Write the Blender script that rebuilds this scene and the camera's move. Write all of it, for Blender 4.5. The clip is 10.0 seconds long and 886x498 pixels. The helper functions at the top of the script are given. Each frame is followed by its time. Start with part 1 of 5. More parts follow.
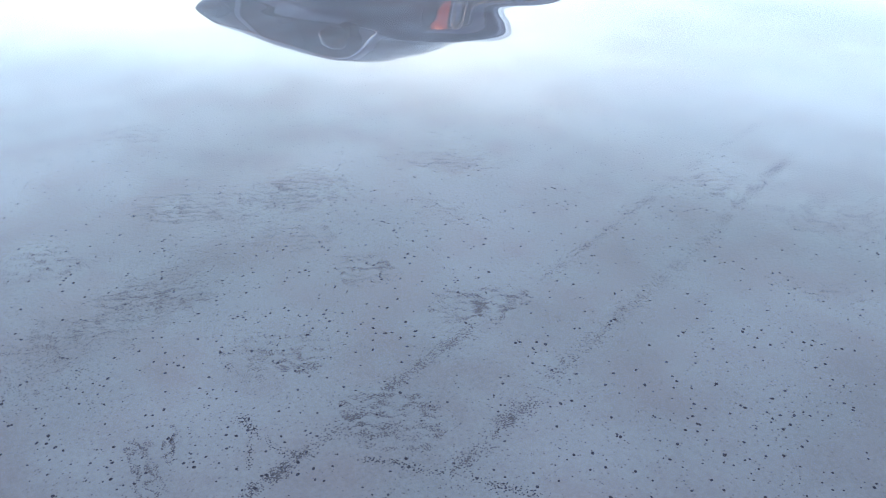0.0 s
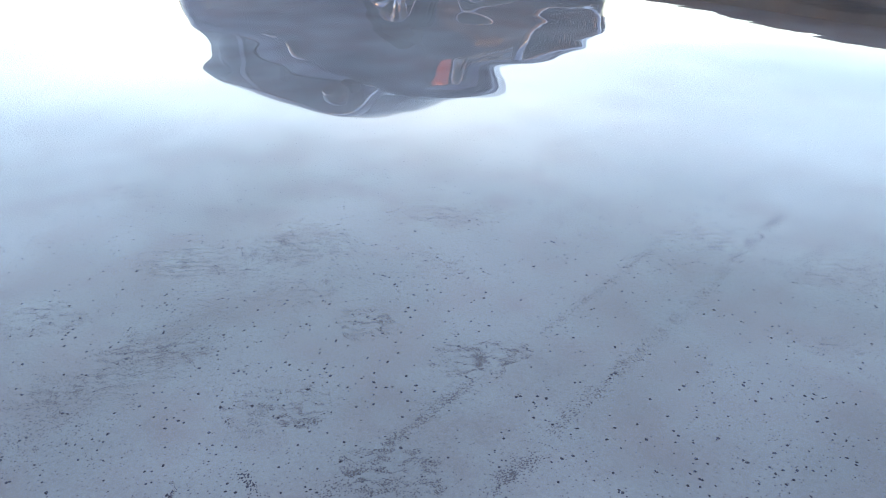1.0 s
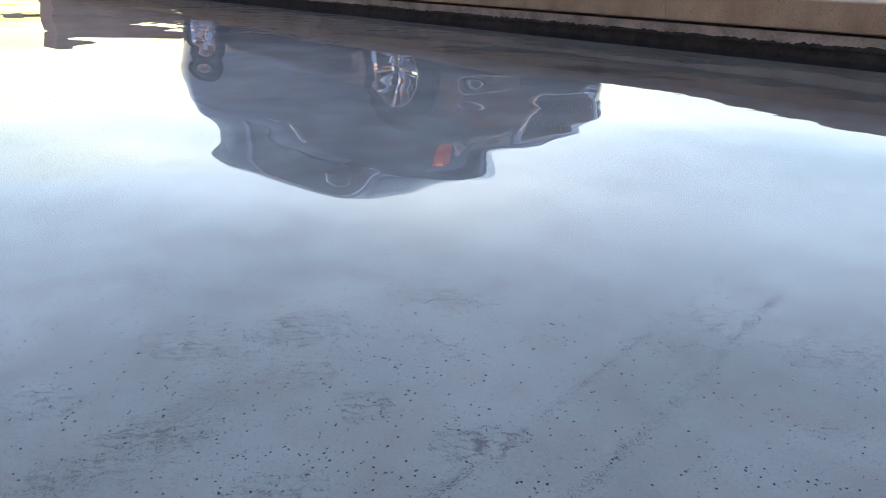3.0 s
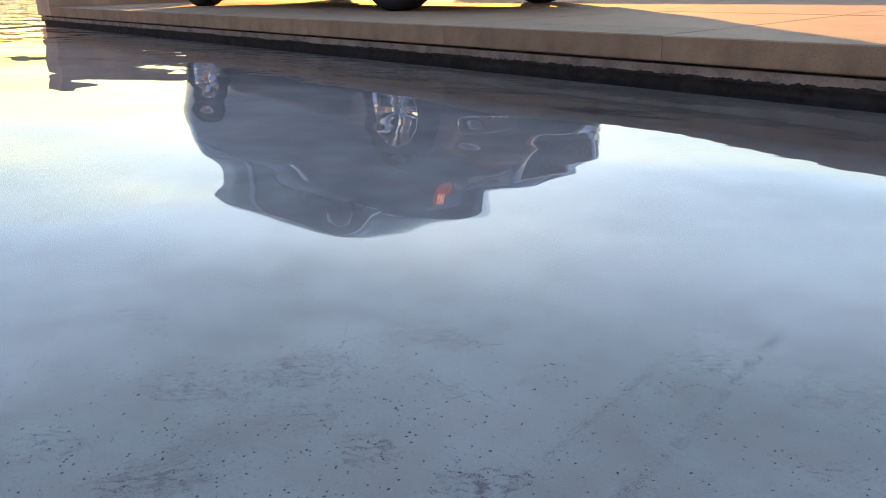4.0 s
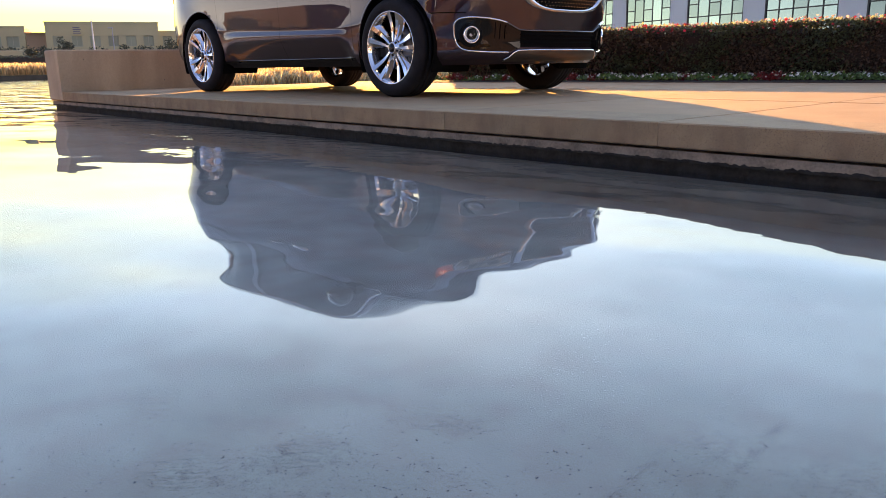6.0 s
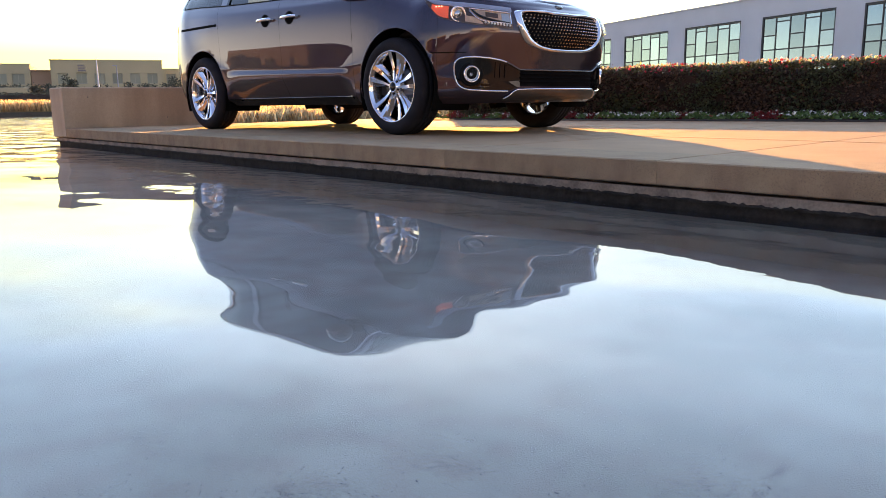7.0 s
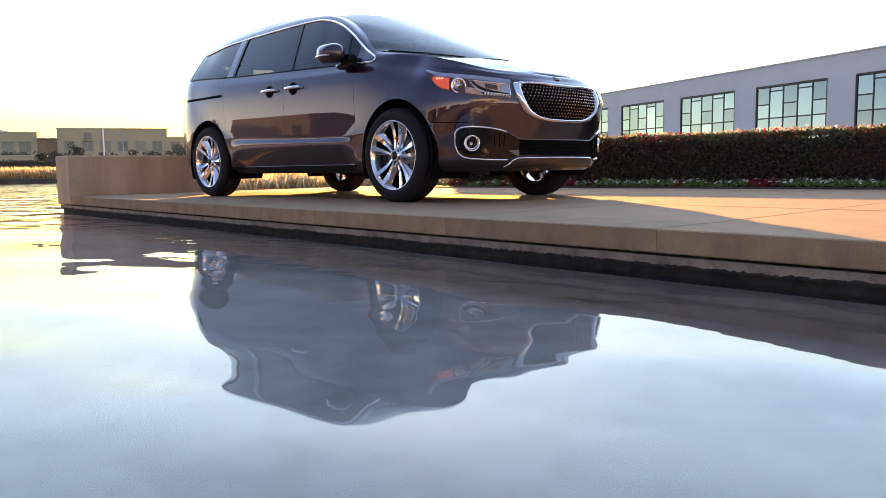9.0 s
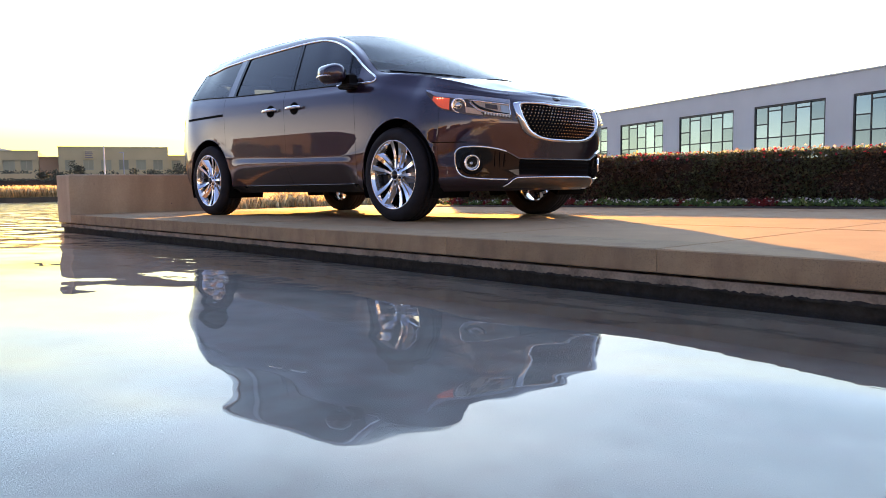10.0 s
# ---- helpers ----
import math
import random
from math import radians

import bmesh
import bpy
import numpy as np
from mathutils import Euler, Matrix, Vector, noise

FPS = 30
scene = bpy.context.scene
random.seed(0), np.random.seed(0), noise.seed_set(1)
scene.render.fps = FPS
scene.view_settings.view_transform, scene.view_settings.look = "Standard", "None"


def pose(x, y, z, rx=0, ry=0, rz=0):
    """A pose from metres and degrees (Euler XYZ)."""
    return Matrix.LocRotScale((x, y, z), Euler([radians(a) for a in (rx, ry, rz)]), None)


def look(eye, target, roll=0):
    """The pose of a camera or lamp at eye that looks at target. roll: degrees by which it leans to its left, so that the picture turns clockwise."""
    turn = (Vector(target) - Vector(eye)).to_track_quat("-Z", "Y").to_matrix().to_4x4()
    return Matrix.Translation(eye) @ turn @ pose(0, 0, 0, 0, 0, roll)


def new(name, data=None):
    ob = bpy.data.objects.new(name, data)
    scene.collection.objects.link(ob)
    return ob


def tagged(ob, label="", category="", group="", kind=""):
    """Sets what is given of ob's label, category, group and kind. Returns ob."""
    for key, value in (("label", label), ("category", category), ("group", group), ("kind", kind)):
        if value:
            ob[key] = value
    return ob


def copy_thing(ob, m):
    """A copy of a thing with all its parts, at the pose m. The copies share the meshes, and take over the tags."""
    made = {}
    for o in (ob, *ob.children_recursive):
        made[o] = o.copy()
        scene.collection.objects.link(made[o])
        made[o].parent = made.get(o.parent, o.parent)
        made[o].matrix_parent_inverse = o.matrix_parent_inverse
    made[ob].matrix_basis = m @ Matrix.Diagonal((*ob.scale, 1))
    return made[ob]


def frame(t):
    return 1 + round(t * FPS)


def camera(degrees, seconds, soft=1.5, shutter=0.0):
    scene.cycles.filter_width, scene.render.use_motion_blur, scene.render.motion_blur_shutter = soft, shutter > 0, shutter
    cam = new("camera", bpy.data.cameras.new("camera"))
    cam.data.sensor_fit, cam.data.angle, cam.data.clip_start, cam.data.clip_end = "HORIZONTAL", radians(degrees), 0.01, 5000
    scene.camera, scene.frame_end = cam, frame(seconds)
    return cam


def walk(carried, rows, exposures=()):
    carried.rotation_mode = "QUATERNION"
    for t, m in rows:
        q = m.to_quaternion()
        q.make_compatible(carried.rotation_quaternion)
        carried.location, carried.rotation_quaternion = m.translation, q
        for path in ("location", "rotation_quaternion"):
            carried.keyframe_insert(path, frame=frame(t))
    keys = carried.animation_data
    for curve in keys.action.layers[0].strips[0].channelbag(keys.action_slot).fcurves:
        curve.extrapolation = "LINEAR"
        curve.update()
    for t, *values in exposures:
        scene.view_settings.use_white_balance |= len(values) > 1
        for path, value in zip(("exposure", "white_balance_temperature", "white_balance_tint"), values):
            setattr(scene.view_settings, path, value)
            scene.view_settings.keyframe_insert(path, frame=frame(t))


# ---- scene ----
cam = camera(60.32, 10.0, soft=0.5)
# seconds; place; turn about the vertical, tilt and lean in degrees
ROWS = [
    (0.0, 4.5951, -4.8416, 0.2118, 46.408, -32.356, 0.978),
    (0.5, 4.5978, -4.8436, 0.2151, 46.419, -30.288, 1.014),
    (1.0, 4.6004, -4.8457, 0.2183, 46.404, -28.422, 1.098),
    (1.5, 4.6028, -4.8477, 0.2215, 46.373, -26.725, 1.083),
    (2.0, 4.6050, -4.8496, 0.2247, 46.374, -25.150, 1.056),
    (2.5, 4.6071, -4.8514, 0.2278, 46.350, -23.849, 1.012),
    (4.0, 4.6122, -4.8566, 0.2368, 46.274, -19.667, 1.181),
    (4.5, 4.6136, -4.8582, 0.2397, 46.279, -18.195, 1.099),
    (5.0, 4.6148, -4.8598, 0.2425, 46.259, -16.722, 1.103),
    (5.5, 4.6158, -4.8612, 0.2453, 46.228, -15.246, 1.031),
    (6.0, 4.6167, -4.8627, 0.2481, 46.197, -13.699, 1.021),
    (7.5, 4.6182, -4.8666, 0.2560, 46.120, -9.717, 0.805),
    (8.0, 4.6184, -4.8677, 0.2586, 46.111, -8.429, 0.830),
    (8.5, 4.6184, -4.8689, 0.2611, 46.109, -7.200, 0.846),
    (9.0, 4.6182, -4.8699, 0.2635, 46.085, -6.064, 0.859),
    (9.5, 4.6178, -4.8709, 0.2659, 46.064, -5.224, 0.805),
    (10.0, 4.6173, -4.8718, 0.2683, 46.050, -4.665, 0.800),
]
walk(cam, [(t, pose(x, y, z, 0, 0, yaw) @ pose(0, 0, 0, 90 + tilt, 0, 0) @ pose(0, 0, 0, 0, 0, -lean)) for t, x, y, z, yaw, tilt, lean in ROWS],
     exposures=[(0.0, 2.18), (2.0, 1.95), (3.0, 1.79), (5.0, 1.50), (7.5, 1.66), (10.0, 1.61)])

# ---- light: a low sun behind the car and a pale, thinly clouded sky ----
SUN_EL, SUN_AZ = 10.0, (-0.73, 0.68)
world = bpy.data.worlds.new("sky")
scene.world = world
world.use_nodes = True
wn, wl = world.node_tree.nodes, world.node_tree.links
wn.clear()
w_out = wn.new("ShaderNodeOutputWorld")
w_bg = wn.new("ShaderNodeBackground")
w_sky = wn.new("ShaderNodeTexSky")
w_sky.sky_type = "NISHITA"
w_sky.sun_disc = False
w_sky.sun_elevation = radians(SUN_EL)
w_sky.sun_rotation = math.atan2(SUN_AZ[0], SUN_AZ[1])
w_sky.air_density, w_sky.dust_density, w_sky.ozone_density = 1.0, 1.2, 2.0
w_co = wn.new("ShaderNodeTexCoord")
w_map = wn.new("ShaderNodeMapping")
w_map.inputs["Scale"].default_value = (1.0, 1.0, 3.2)
w_noise = wn.new("ShaderNodeTexNoise")
w_noise.inputs["Scale"].default_value = 1.6
w_noise.inputs["Detail"].default_value = 3.0
w_ramp = wn.new("ShaderNodeValToRGB")
w_ramp.color_ramp.elements[0].position = 0.34
w_ramp.color_ramp.elements[0].color = (0.46, 0.46, 0.46, 1)
w_ramp.color_ramp.elements[1].position = 0.74
w_ramp.color_ramp.elements[1].color = (0.68, 0.68, 0.68, 1)
w_mix = wn.new("ShaderNodeMix")
w_mix.data_type = "RGBA"
wl.new(w_co.outputs["Generated"], w_map.inputs["Vector"])
wl.new(w_map.outputs["Vector"], w_noise.inputs["Vector"])
wl.new(w_noise.outputs["Fac"], w_ramp.inputs["Fac"])
wl.new(w_ramp.outputs["Color"], w_mix.inputs["Factor"])
wl.new(w_sky.outputs["Color"], w_mix.inputs["A"])
# thin cloud: brighter towards the sun's side of the sky
w_dot, w_span, w_tint = wn.new("ShaderNodeVectorMath"), wn.new("ShaderNodeMapRange"), wn.new("ShaderNodeVectorMath")
w_dot.operation, w_tint.operation = "DOT_PRODUCT", "SCALE"
w_dot.inputs[1].default_value = (SUN_AZ[0], SUN_AZ[1], 0.10)
w_span.inputs["From Min"].default_value, w_span.inputs["From Max"].default_value = 0.0, 0.9
w_span.inputs["To Min"].default_value, w_span.inputs["To Max"].default_value = 0.58, 2.3
w_sep, w_low, w_warm = wn.new("ShaderNodeSeparateXYZ"), wn.new("ShaderNodeMapRange"), wn.new("ShaderNodeMix")
w_low.inputs["From Min"].default_value, w_low.inputs["From Max"].default_value = 0.06, 0.25
w_warm.data_type = "RGBA"
w_warm.inputs["A"].default_value, w_warm.inputs["B"].default_value = (13.2, 11.2, 7.4, 1), (9.5, 12.7, 16.1, 1)
wl.new(w_co.outputs["Generated"], w_sep.inputs["Vector"])
wl.new(w_sep.outputs["Z"], w_low.inputs["Value"])
w_high, w_top = wn.new("ShaderNodeMapRange"), wn.new("ShaderNodeMix")
w_high.inputs["From Min"].default_value, w_high.inputs["From Max"].default_value = 0.30, 0.75
w_top.data_type = "RGBA"
w_top.inputs["B"].default_value = (7.0, 9.6, 14.6, 1)
wl.new(w_sep.outputs["Z"], w_high.inputs["Value"])
wl.new(w_high.outputs["Result"], w_top.inputs["Factor"])
wl.new(w_warm.outputs["Result"], w_top.inputs["A"])
# away from the sun the horizon is blue-grey, not warm
w_side, w_cool = wn.new("ShaderNodeMapRange"), wn.new("ShaderNodeMix")
w_side.inputs["From Min"].default_value, w_side.inputs["From Max"].default_value = 0.1, 0.8
w_cool.data_type = "RGBA"
w_cool.inputs["A"].default_value, w_cool.inputs["B"].default_value = (62.0, 56.0, 44.0, 1), (15.0, 12.6, 1.4, 1)
wl.new(w_dot.outputs["Value"], w_side.inputs["Value"])
wl.new(w_side.outputs["Result"], w_cool.inputs["Factor"])
wl.new(w_cool.outputs["Result"], w_warm.inputs["A"])
# its glow lies lower there, and the sky above it is deeper
w_thin, w_band = wn.new("ShaderNodeMapRange"), wn.new("ShaderNodeMix")
w_thin.inputs["From Min"].default_value, w_thin.inputs["From Max"].default_value = 0.0, 0.15
wl.new(w_sep.outputs["Z"], w_thin.inputs["Value"])
wl.new(w_side.outputs["Result"], w_band.inputs["Factor"])
wl.new(w_thin.outputs["Result"], w_band.inputs["A"])
wl.new(w_low.outputs["Result"], w_band.inputs["B"])
wl.new(w_band.outputs["Result"], w_warm.inputs["Factor"])
w_back, w_deep = wn.new("ShaderNodeMapRange"), wn.new("ShaderNodeMix")
w_back.inputs["From Min"].default_value, w_back.inputs["From Max"].default_value = 0.1, -0.5
w_deep.data_type = "RGBA"
w_deep.inputs["B"].default_value = (4.6, 6.6, 11.5, 1)
wl.new(w_sep.outputs["Y"], w_back.inputs["Value"])
wl.new(w_top.outputs["Result"], w_deep.inputs["A"])
w_rise = wn.new("ShaderNodeMath")
w_rise.operation = "MULTIPLY"
wl.new(w_thin.outputs["Result"], w_rise.inputs[0])
wl.new(w_back.outputs["Result"], w_rise.inputs[1])
wl.new(w_rise.outputs["Value"], w_deep.inputs["Factor"])
w_dusk, w_mul = wn.new("ShaderNodeMix"), wn.new("ShaderNodeVectorMath")
w_dusk.data_type, w_mul.operation = "RGBA", "MULTIPLY"
w_dusk.inputs["B"].default_value = (1, 1, 1, 1)
# a rosy glow stands opposite the sun
w_anti, w_rose = wn.new("ShaderNodeMapRange"), wn.new("ShaderNodeMix")
w_anti.inputs["From Min"].default_value, w_anti.inputs["From Max"].default_value = 0.15, -0.8
w_rose.data_type = "RGBA"
w_rose.inputs["A"].default_value, w_rose.inputs["B"].default_value = (0.57, 0.53, 0.67, 1), (1.05, 0.91, 1.0, 1)
wl.new(w_dot.outputs["Value"], w_anti.inputs["Value"])
wl.new(w_anti.outputs["Result"], w_rose.inputs["Factor"])
wl.new(w_rose.outputs["Result"], w_dusk.inputs["A"])
wl.new(w_side.outputs["Result"], w_dusk.inputs["Factor"])
wl.new(w_deep.outputs["Result"], w_mul.inputs[0])
wl.new(w_dusk.outputs["Result"], w_mul.inputs[1])
wl.new(w_mul.outputs["Vector"], w_tint.inputs[0])
wl.new(w_co.outputs["Generated"], w_dot.inputs[0])
wl.new(w_dot.outputs["Value"], w_span.inputs["Value"])
wl.new(w_span.outputs["Result"], w_tint.inputs["Scale"])
wl.new(w_tint.outputs["Vector"], w_mix.inputs["B"])
wl.new(w_mix.outputs["Result"], w_bg.inputs["Color"])
w_bg.inputs["Strength"].default_value = 0.056
wl.new(w_bg.outputs["Background"], w_out.inputs["Surface"])

sun_lamp = bpy.data.lights.new("sun", "SUN")
sun_lamp.energy, sun_lamp.angle, sun_lamp.color = 7.0, radians(0.5), (1.0, 0.46, 0.10)
sun_ob = new("sun", sun_lamp)
_k = math.hypot(*SUN_AZ)
_dir = Vector((SUN_AZ[0] / _k, SUN_AZ[1] / _k, math.tan(radians(SUN_EL))))
sun_ob.matrix_world = look(_dir * 60, (0, 0, 0))

# ---- mesh tools ----
class Shape:
    """Collects corners and faces for one mesh."""

    def __init__(self):
        self.v, self.f, self.m = [], [], []

    def add(self, pts, faces, slot=0):
        n = len(self.v)
        self.v += [tuple(p) for p in pts]
        self.f += [tuple(n + i for i in face) for face in faces]
        self.m += [slot] * len(faces)
        return self

    def box(self, x0, x1, y0, y1, z0, z1, bevel=0.0, slot=0):
        b = bevel
        if b <= 0:
            p = [(x, y, z) for z in (z0, z1) for x, y in ((x0, y0), (x1, y0), (x1, y1), (x0, y1))]
            return self.add(p, [(3, 2, 1, 0), (4, 5, 6, 7), (0, 1, 5, 4), (1, 2, 6, 5), (2, 3, 7, 6), (3, 0, 4, 7)], slot)
        rings = []
        for z, i in ((z0, b), (z0 + b, 0), (z1 - b, 0), (z1, b)):
            rings.append([(x0 + i, y0 + i * 0.999, z), (x1 - i, y0 + i, z), (x1 - i, y1 - i, z), (x0 + i, y1 - i, z)])
        p = [q for r in rings for q in r]
        f = [(3, 2, 1, 0), (12, 13, 14, 15)]
        for k in range(3):
            for j in range(4):
                f.append((4 * k + j, 4 * k + (j + 1) % 4, 4 * k + 4 + (j + 1) % 4, 4 * k + 4 + j))
        return self.add(p, f, slot)

    def grid(self, rows, slot=0, close=False):
        """Faces between rows of equally many points."""
        w = len(rows[0])
        p = [q for r in rows for q in r]
        f = []
        for i in range(len(rows) - 1):
            for j in range(w if close else w - 1):
                k = (j + 1) % w
                f.append((i * w + j, i * w + k, i * w + w + k, i * w + w + j))
        return self.add(p, f, slot)

    def tube(self, path, radius, sides=8, closed=False, flat=1.0, slot=0):
        """A round bar along a path; radius may be a list."""
        path = [Vector(p) for p in path]
        n = len(path)
        rows = []
        up = Vector((0, 0, 1))
        for i, p in enumerate(path):
            a = path[(i - 1) % n] if closed or i else p
            b = path[(i + 1) % n] if closed or i < n - 1 else p
            d = (b - a).normalized()
            s = d.cross(up)
            s = s.normalized() if s.length > 1e-4 else Vector((1, 0, 0))
            u = s.cross(d).normalized()
            r = radius[i] if isinstance(radius, (list, tuple)) else radius
            rows.append([tuple(p + s * (r * math.cos(2 * math.pi * k / sides)) + u * (r * flat * math.sin(2 * math.pi * k / sides))) for k in range(sides)])
        if closed:
            rows.append(rows[0])
        self.grid(rows, slot, close=True)
        if not closed:
            for r in (rows[0][::-1], rows[-1]):
                self.add(r, [tuple(range(sides))], slot)
        return self

    def turned(self, profile, axis="y", sides=48, centre=(0, 0, 0), slot=0):
        """A profile of (radius, along) turned about an axis."""
        rows = []
        for r, a in profile:
            row = []
            for k in range(sides):
                c, s = r * math.cos(2 * math.pi * k / sides), r * math.sin(2 * math.pi * k / sides)
                q = {"x": (a, c, s), "y": (c, a, s), "z": (c, s, a)}[axis]
                row.append((q[0] + centre[0], q[1] + centre[1], q[2] + centre[2]))
            rows.append(row)
        return self.grid(rows, slot, close=True)

    def mesh(self, name, mats, smooth=False):
        me = bpy.data.meshes.new(name)
        me.from_pydata(self.v, [], self.f)
        for m in mats if isinstance(mats, (list, tuple)) else [mats]:
            me.materials.append(m)
        if len(me.materials) > 1:
            me.polygons.foreach_set("material_index", self.m)
        if smooth:
            me.polygons.foreach_set("use_smooth", [True] * len(me.polygons))
        me.update()
        return me


def part(name, shape, material, parent=None, label="", smooth=False, at=None):
    """Links a shape as one mesh object, under a thing or a part if one is given."""
    me = shape.mesh(name, material, smooth) if isinstance(shape, Shape) else shape
    ob = new(name, me)
    if at is not None:
        ob.matrix_basis = at
    if parent is not None:
        ob.parent = parent
    if label:
        tagged(ob, label)
    return ob


def holder(name, label, category, group="", kind="", at=None):
    ob = new(name)
    ob.empty_display_size = 0.1
    if at is not None:
        ob.matrix_basis = at
    return tagged(ob, label, category, group, kind)


def fix_normals(ob):
    bm = bmesh.new()
    bm.from_mesh(ob.data)
    bmesh.ops.remove_doubles(bm, verts=bm.verts, dist=0.0002)
    bmesh.ops.recalc_face_normals(bm, faces=bm.faces)
    bm.to_mesh(ob.data)
    bm.free()
    return ob


def spline(keys, x):
    """Smooth value through (x, value) keys in falling or rising x, without overshoot."""
    k = sorted(keys)
    if x <= k[0][0]:
        return k[0][1]
    if x >= k[-1][0]:
        return k[-1][1]
    i = 0
    while k[i + 1][0] < x:
        i += 1
    d = [(k[j + 1][1] - k[j][1]) / (k[j + 1][0] - k[j][0]) for j in range(len(k) - 1)]

    def slope(j):
        if j == 0:
            return d[0]
        if j == len(k) - 1:
            return d[-1]
        if d[j - 1] * d[j] <= 0:
            return 0.0
        a, b = k[j][0] - k[j - 1][0], k[j + 1][0] - k[j][0]
        return (a + b) * 3 / ((2 * b + a) / d[j - 1] + (b + 2 * a) / d[j])

    h = k[i + 1][0] - k[i][0]
    t = (x - k[i][0]) / h
    m0, m1 = slope(i) * h, slope(i + 1) * h
    return ((2 * t ** 3 - 3 * t * t + 1) * k[i][1] + (t ** 3 - 2 * t * t + t) * m0 + (3 * t * t - 2 * t ** 3) * k[i + 1][1] + (t ** 3 - t * t) * m1)


# ---- materials ----
def surface(name, colour, rough=0.6, metal=0.0, vary=0.12, scale=8.0, fine=90.0, bump=0.0, bump_scale=60.0, coat=0.0, spots=None, by_object=0.0, tint=None, spec=0.5, stretch=1.0):
    """A painted, mineral or metal surface with variation at two scales."""
    m = bpy.data.materials.new(name)
    m.use_nodes = True
    n, l = m.node_tree.nodes, m.node_tree.links
    b = n["Principled BSDF"]
    b.inputs["Roughness"].default_value, b.inputs["Metallic"].default_value = rough, metal
    b.inputs["Specular IOR Level"].default_value = spec
    if coat:
        b.inputs["Coat Weight"].default_value, b.inputs["Coat Roughness"].default_value = coat, 0.012
    co = n.new("ShaderNodeTexCoord")
    value = None
    if vary or by_object:
        big, small = n.new("ShaderNodeTexNoise"), n.new("ShaderNodeTexNoise")
        big.inputs["Scale"].default_value, small.inputs["Scale"].default_value = scale, fine
        big.inputs["Detail"].default_value = small.inputs["Detail"].default_value = 4.0
        for t in (big, small):
            l.new(co.outputs["Object"], t.inputs["Vector"])
        add = n.new("ShaderNodeMath")
        add.operation = "MULTIPLY_ADD"
        add.inputs[1].default_value = 0.5
        l.new(small.outputs["Fac"], add.inputs[0])
        l.new(big.outputs["Fac"], add.inputs[2])
        span = n.new("ShaderNodeMapRange")
        span.inputs["From Min"].default_value, span.inputs["From Max"].default_value = 0.45, 1.05
        span.inputs["To Min"].default_value, span.inputs["To Max"].default_value = 1 - vary, 1 + vary
        l.new(add.outputs["Value"], span.inputs["Value"])
        value = span.outputs["Result"]
        if by_object:
            info, r = n.new("ShaderNodeObjectInfo"), n.new("ShaderNodeMapRange")
            r.inputs["To Min"].default_value, r.inputs["To Max"].default_value = 1 - by_object, 1 + by_object
            l.new(info.outputs["Random"], r.inputs["Value"])
            mul = n.new("ShaderNodeMath")
            mul.operation = "MULTIPLY"
            l.new(value, mul.inputs[0])
            l.new(r.outputs["Result"], mul.inputs[1])
            value = mul.outputs["Value"]
    base = n.new("ShaderNodeRGB")
    base.outputs[0].default_value = (*colour, 1)
    colour_out = base.outputs[0]
    if spots:
        size, amount, dark = spots
        vo = n.new("ShaderNodeTexVoronoi")
        vo.inputs["Scale"].default_value = size
        l.new(co.outputs["Object"], vo.inputs["Vector"])
        ramp = n.new("ShaderNodeMapRange")
        ramp.inputs["From Min"].default_value, ramp.inputs["From Max"].default_value = amount, amount * 0.5
        l.new(vo.outputs["Distance"], ramp.inputs["Value"])
        pick, gate = n.new("ShaderNodeSeparateColor"), n.new("ShaderNodeMath")
        l.new(vo.outputs["Color"], pick.inputs["Color"])
        gate.operation = "GREATER_THAN"
        gate.inputs[1].default_value = 0.6
        l.new(pick.outputs["Red"], gate.inputs[0])
        share = n.new("ShaderNodeMath")
        share.operation = "MULTIPLY"
        l.new(ramp.outputs["Result"], share.inputs[0])
        l.new(gate.outputs["Value"], share.inputs[1])
        mx = n.new("ShaderNodeMix")
        mx.data_type = "RGBA"
        mx.inputs["B"].default_value = (*dark, 1)
        l.new(share.outputs["Value"], mx.inputs["Factor"])
        l.new(colour_out, mx.inputs["A"])
        colour_out = mx.outputs["Result"]
    if tint:
        scale2, other = tint
        tn, tr, mx = n.new("ShaderNodeTexNoise"), n.new("ShaderNodeMapRange"), n.new("ShaderNodeMix")
        tn.inputs["Scale"].default_value, tn.inputs["Detail"].default_value = scale2, 5.0
        tr.inputs["From Min"].default_value, tr.inputs["From Max"].default_value = 0.42, 0.66
        mx.data_type = "RGBA"
        mx.inputs["B"].default_value = (*other, 1)
        run = n.new("ShaderNodeMapping")
        run.inputs["Scale"].default_value = (1.0, 1.0, stretch)
        l.new(co.outputs["Object"], run.inputs["Vector"])
        l.new(run.outputs["Vector"], tn.inputs["Vector"])
        l.new(tn.outputs["Fac"], tr.inputs["Value"])
        l.new(tr.outputs["Result"], mx.inputs["Factor"])
        l.new(colour_out, mx.inputs["A"])
        colour_out = mx.outputs["Result"]
    if value is not None:
        sc = n.new("ShaderNodeVectorMath")
        sc.operation = "SCALE"
        l.new(colour_out, sc.inputs[0])
        l.new(value, sc.inputs["Scale"])
        colour_out = sc.outputs["Vector"]
    l.new(colour_out, b.inputs["Base Color"])
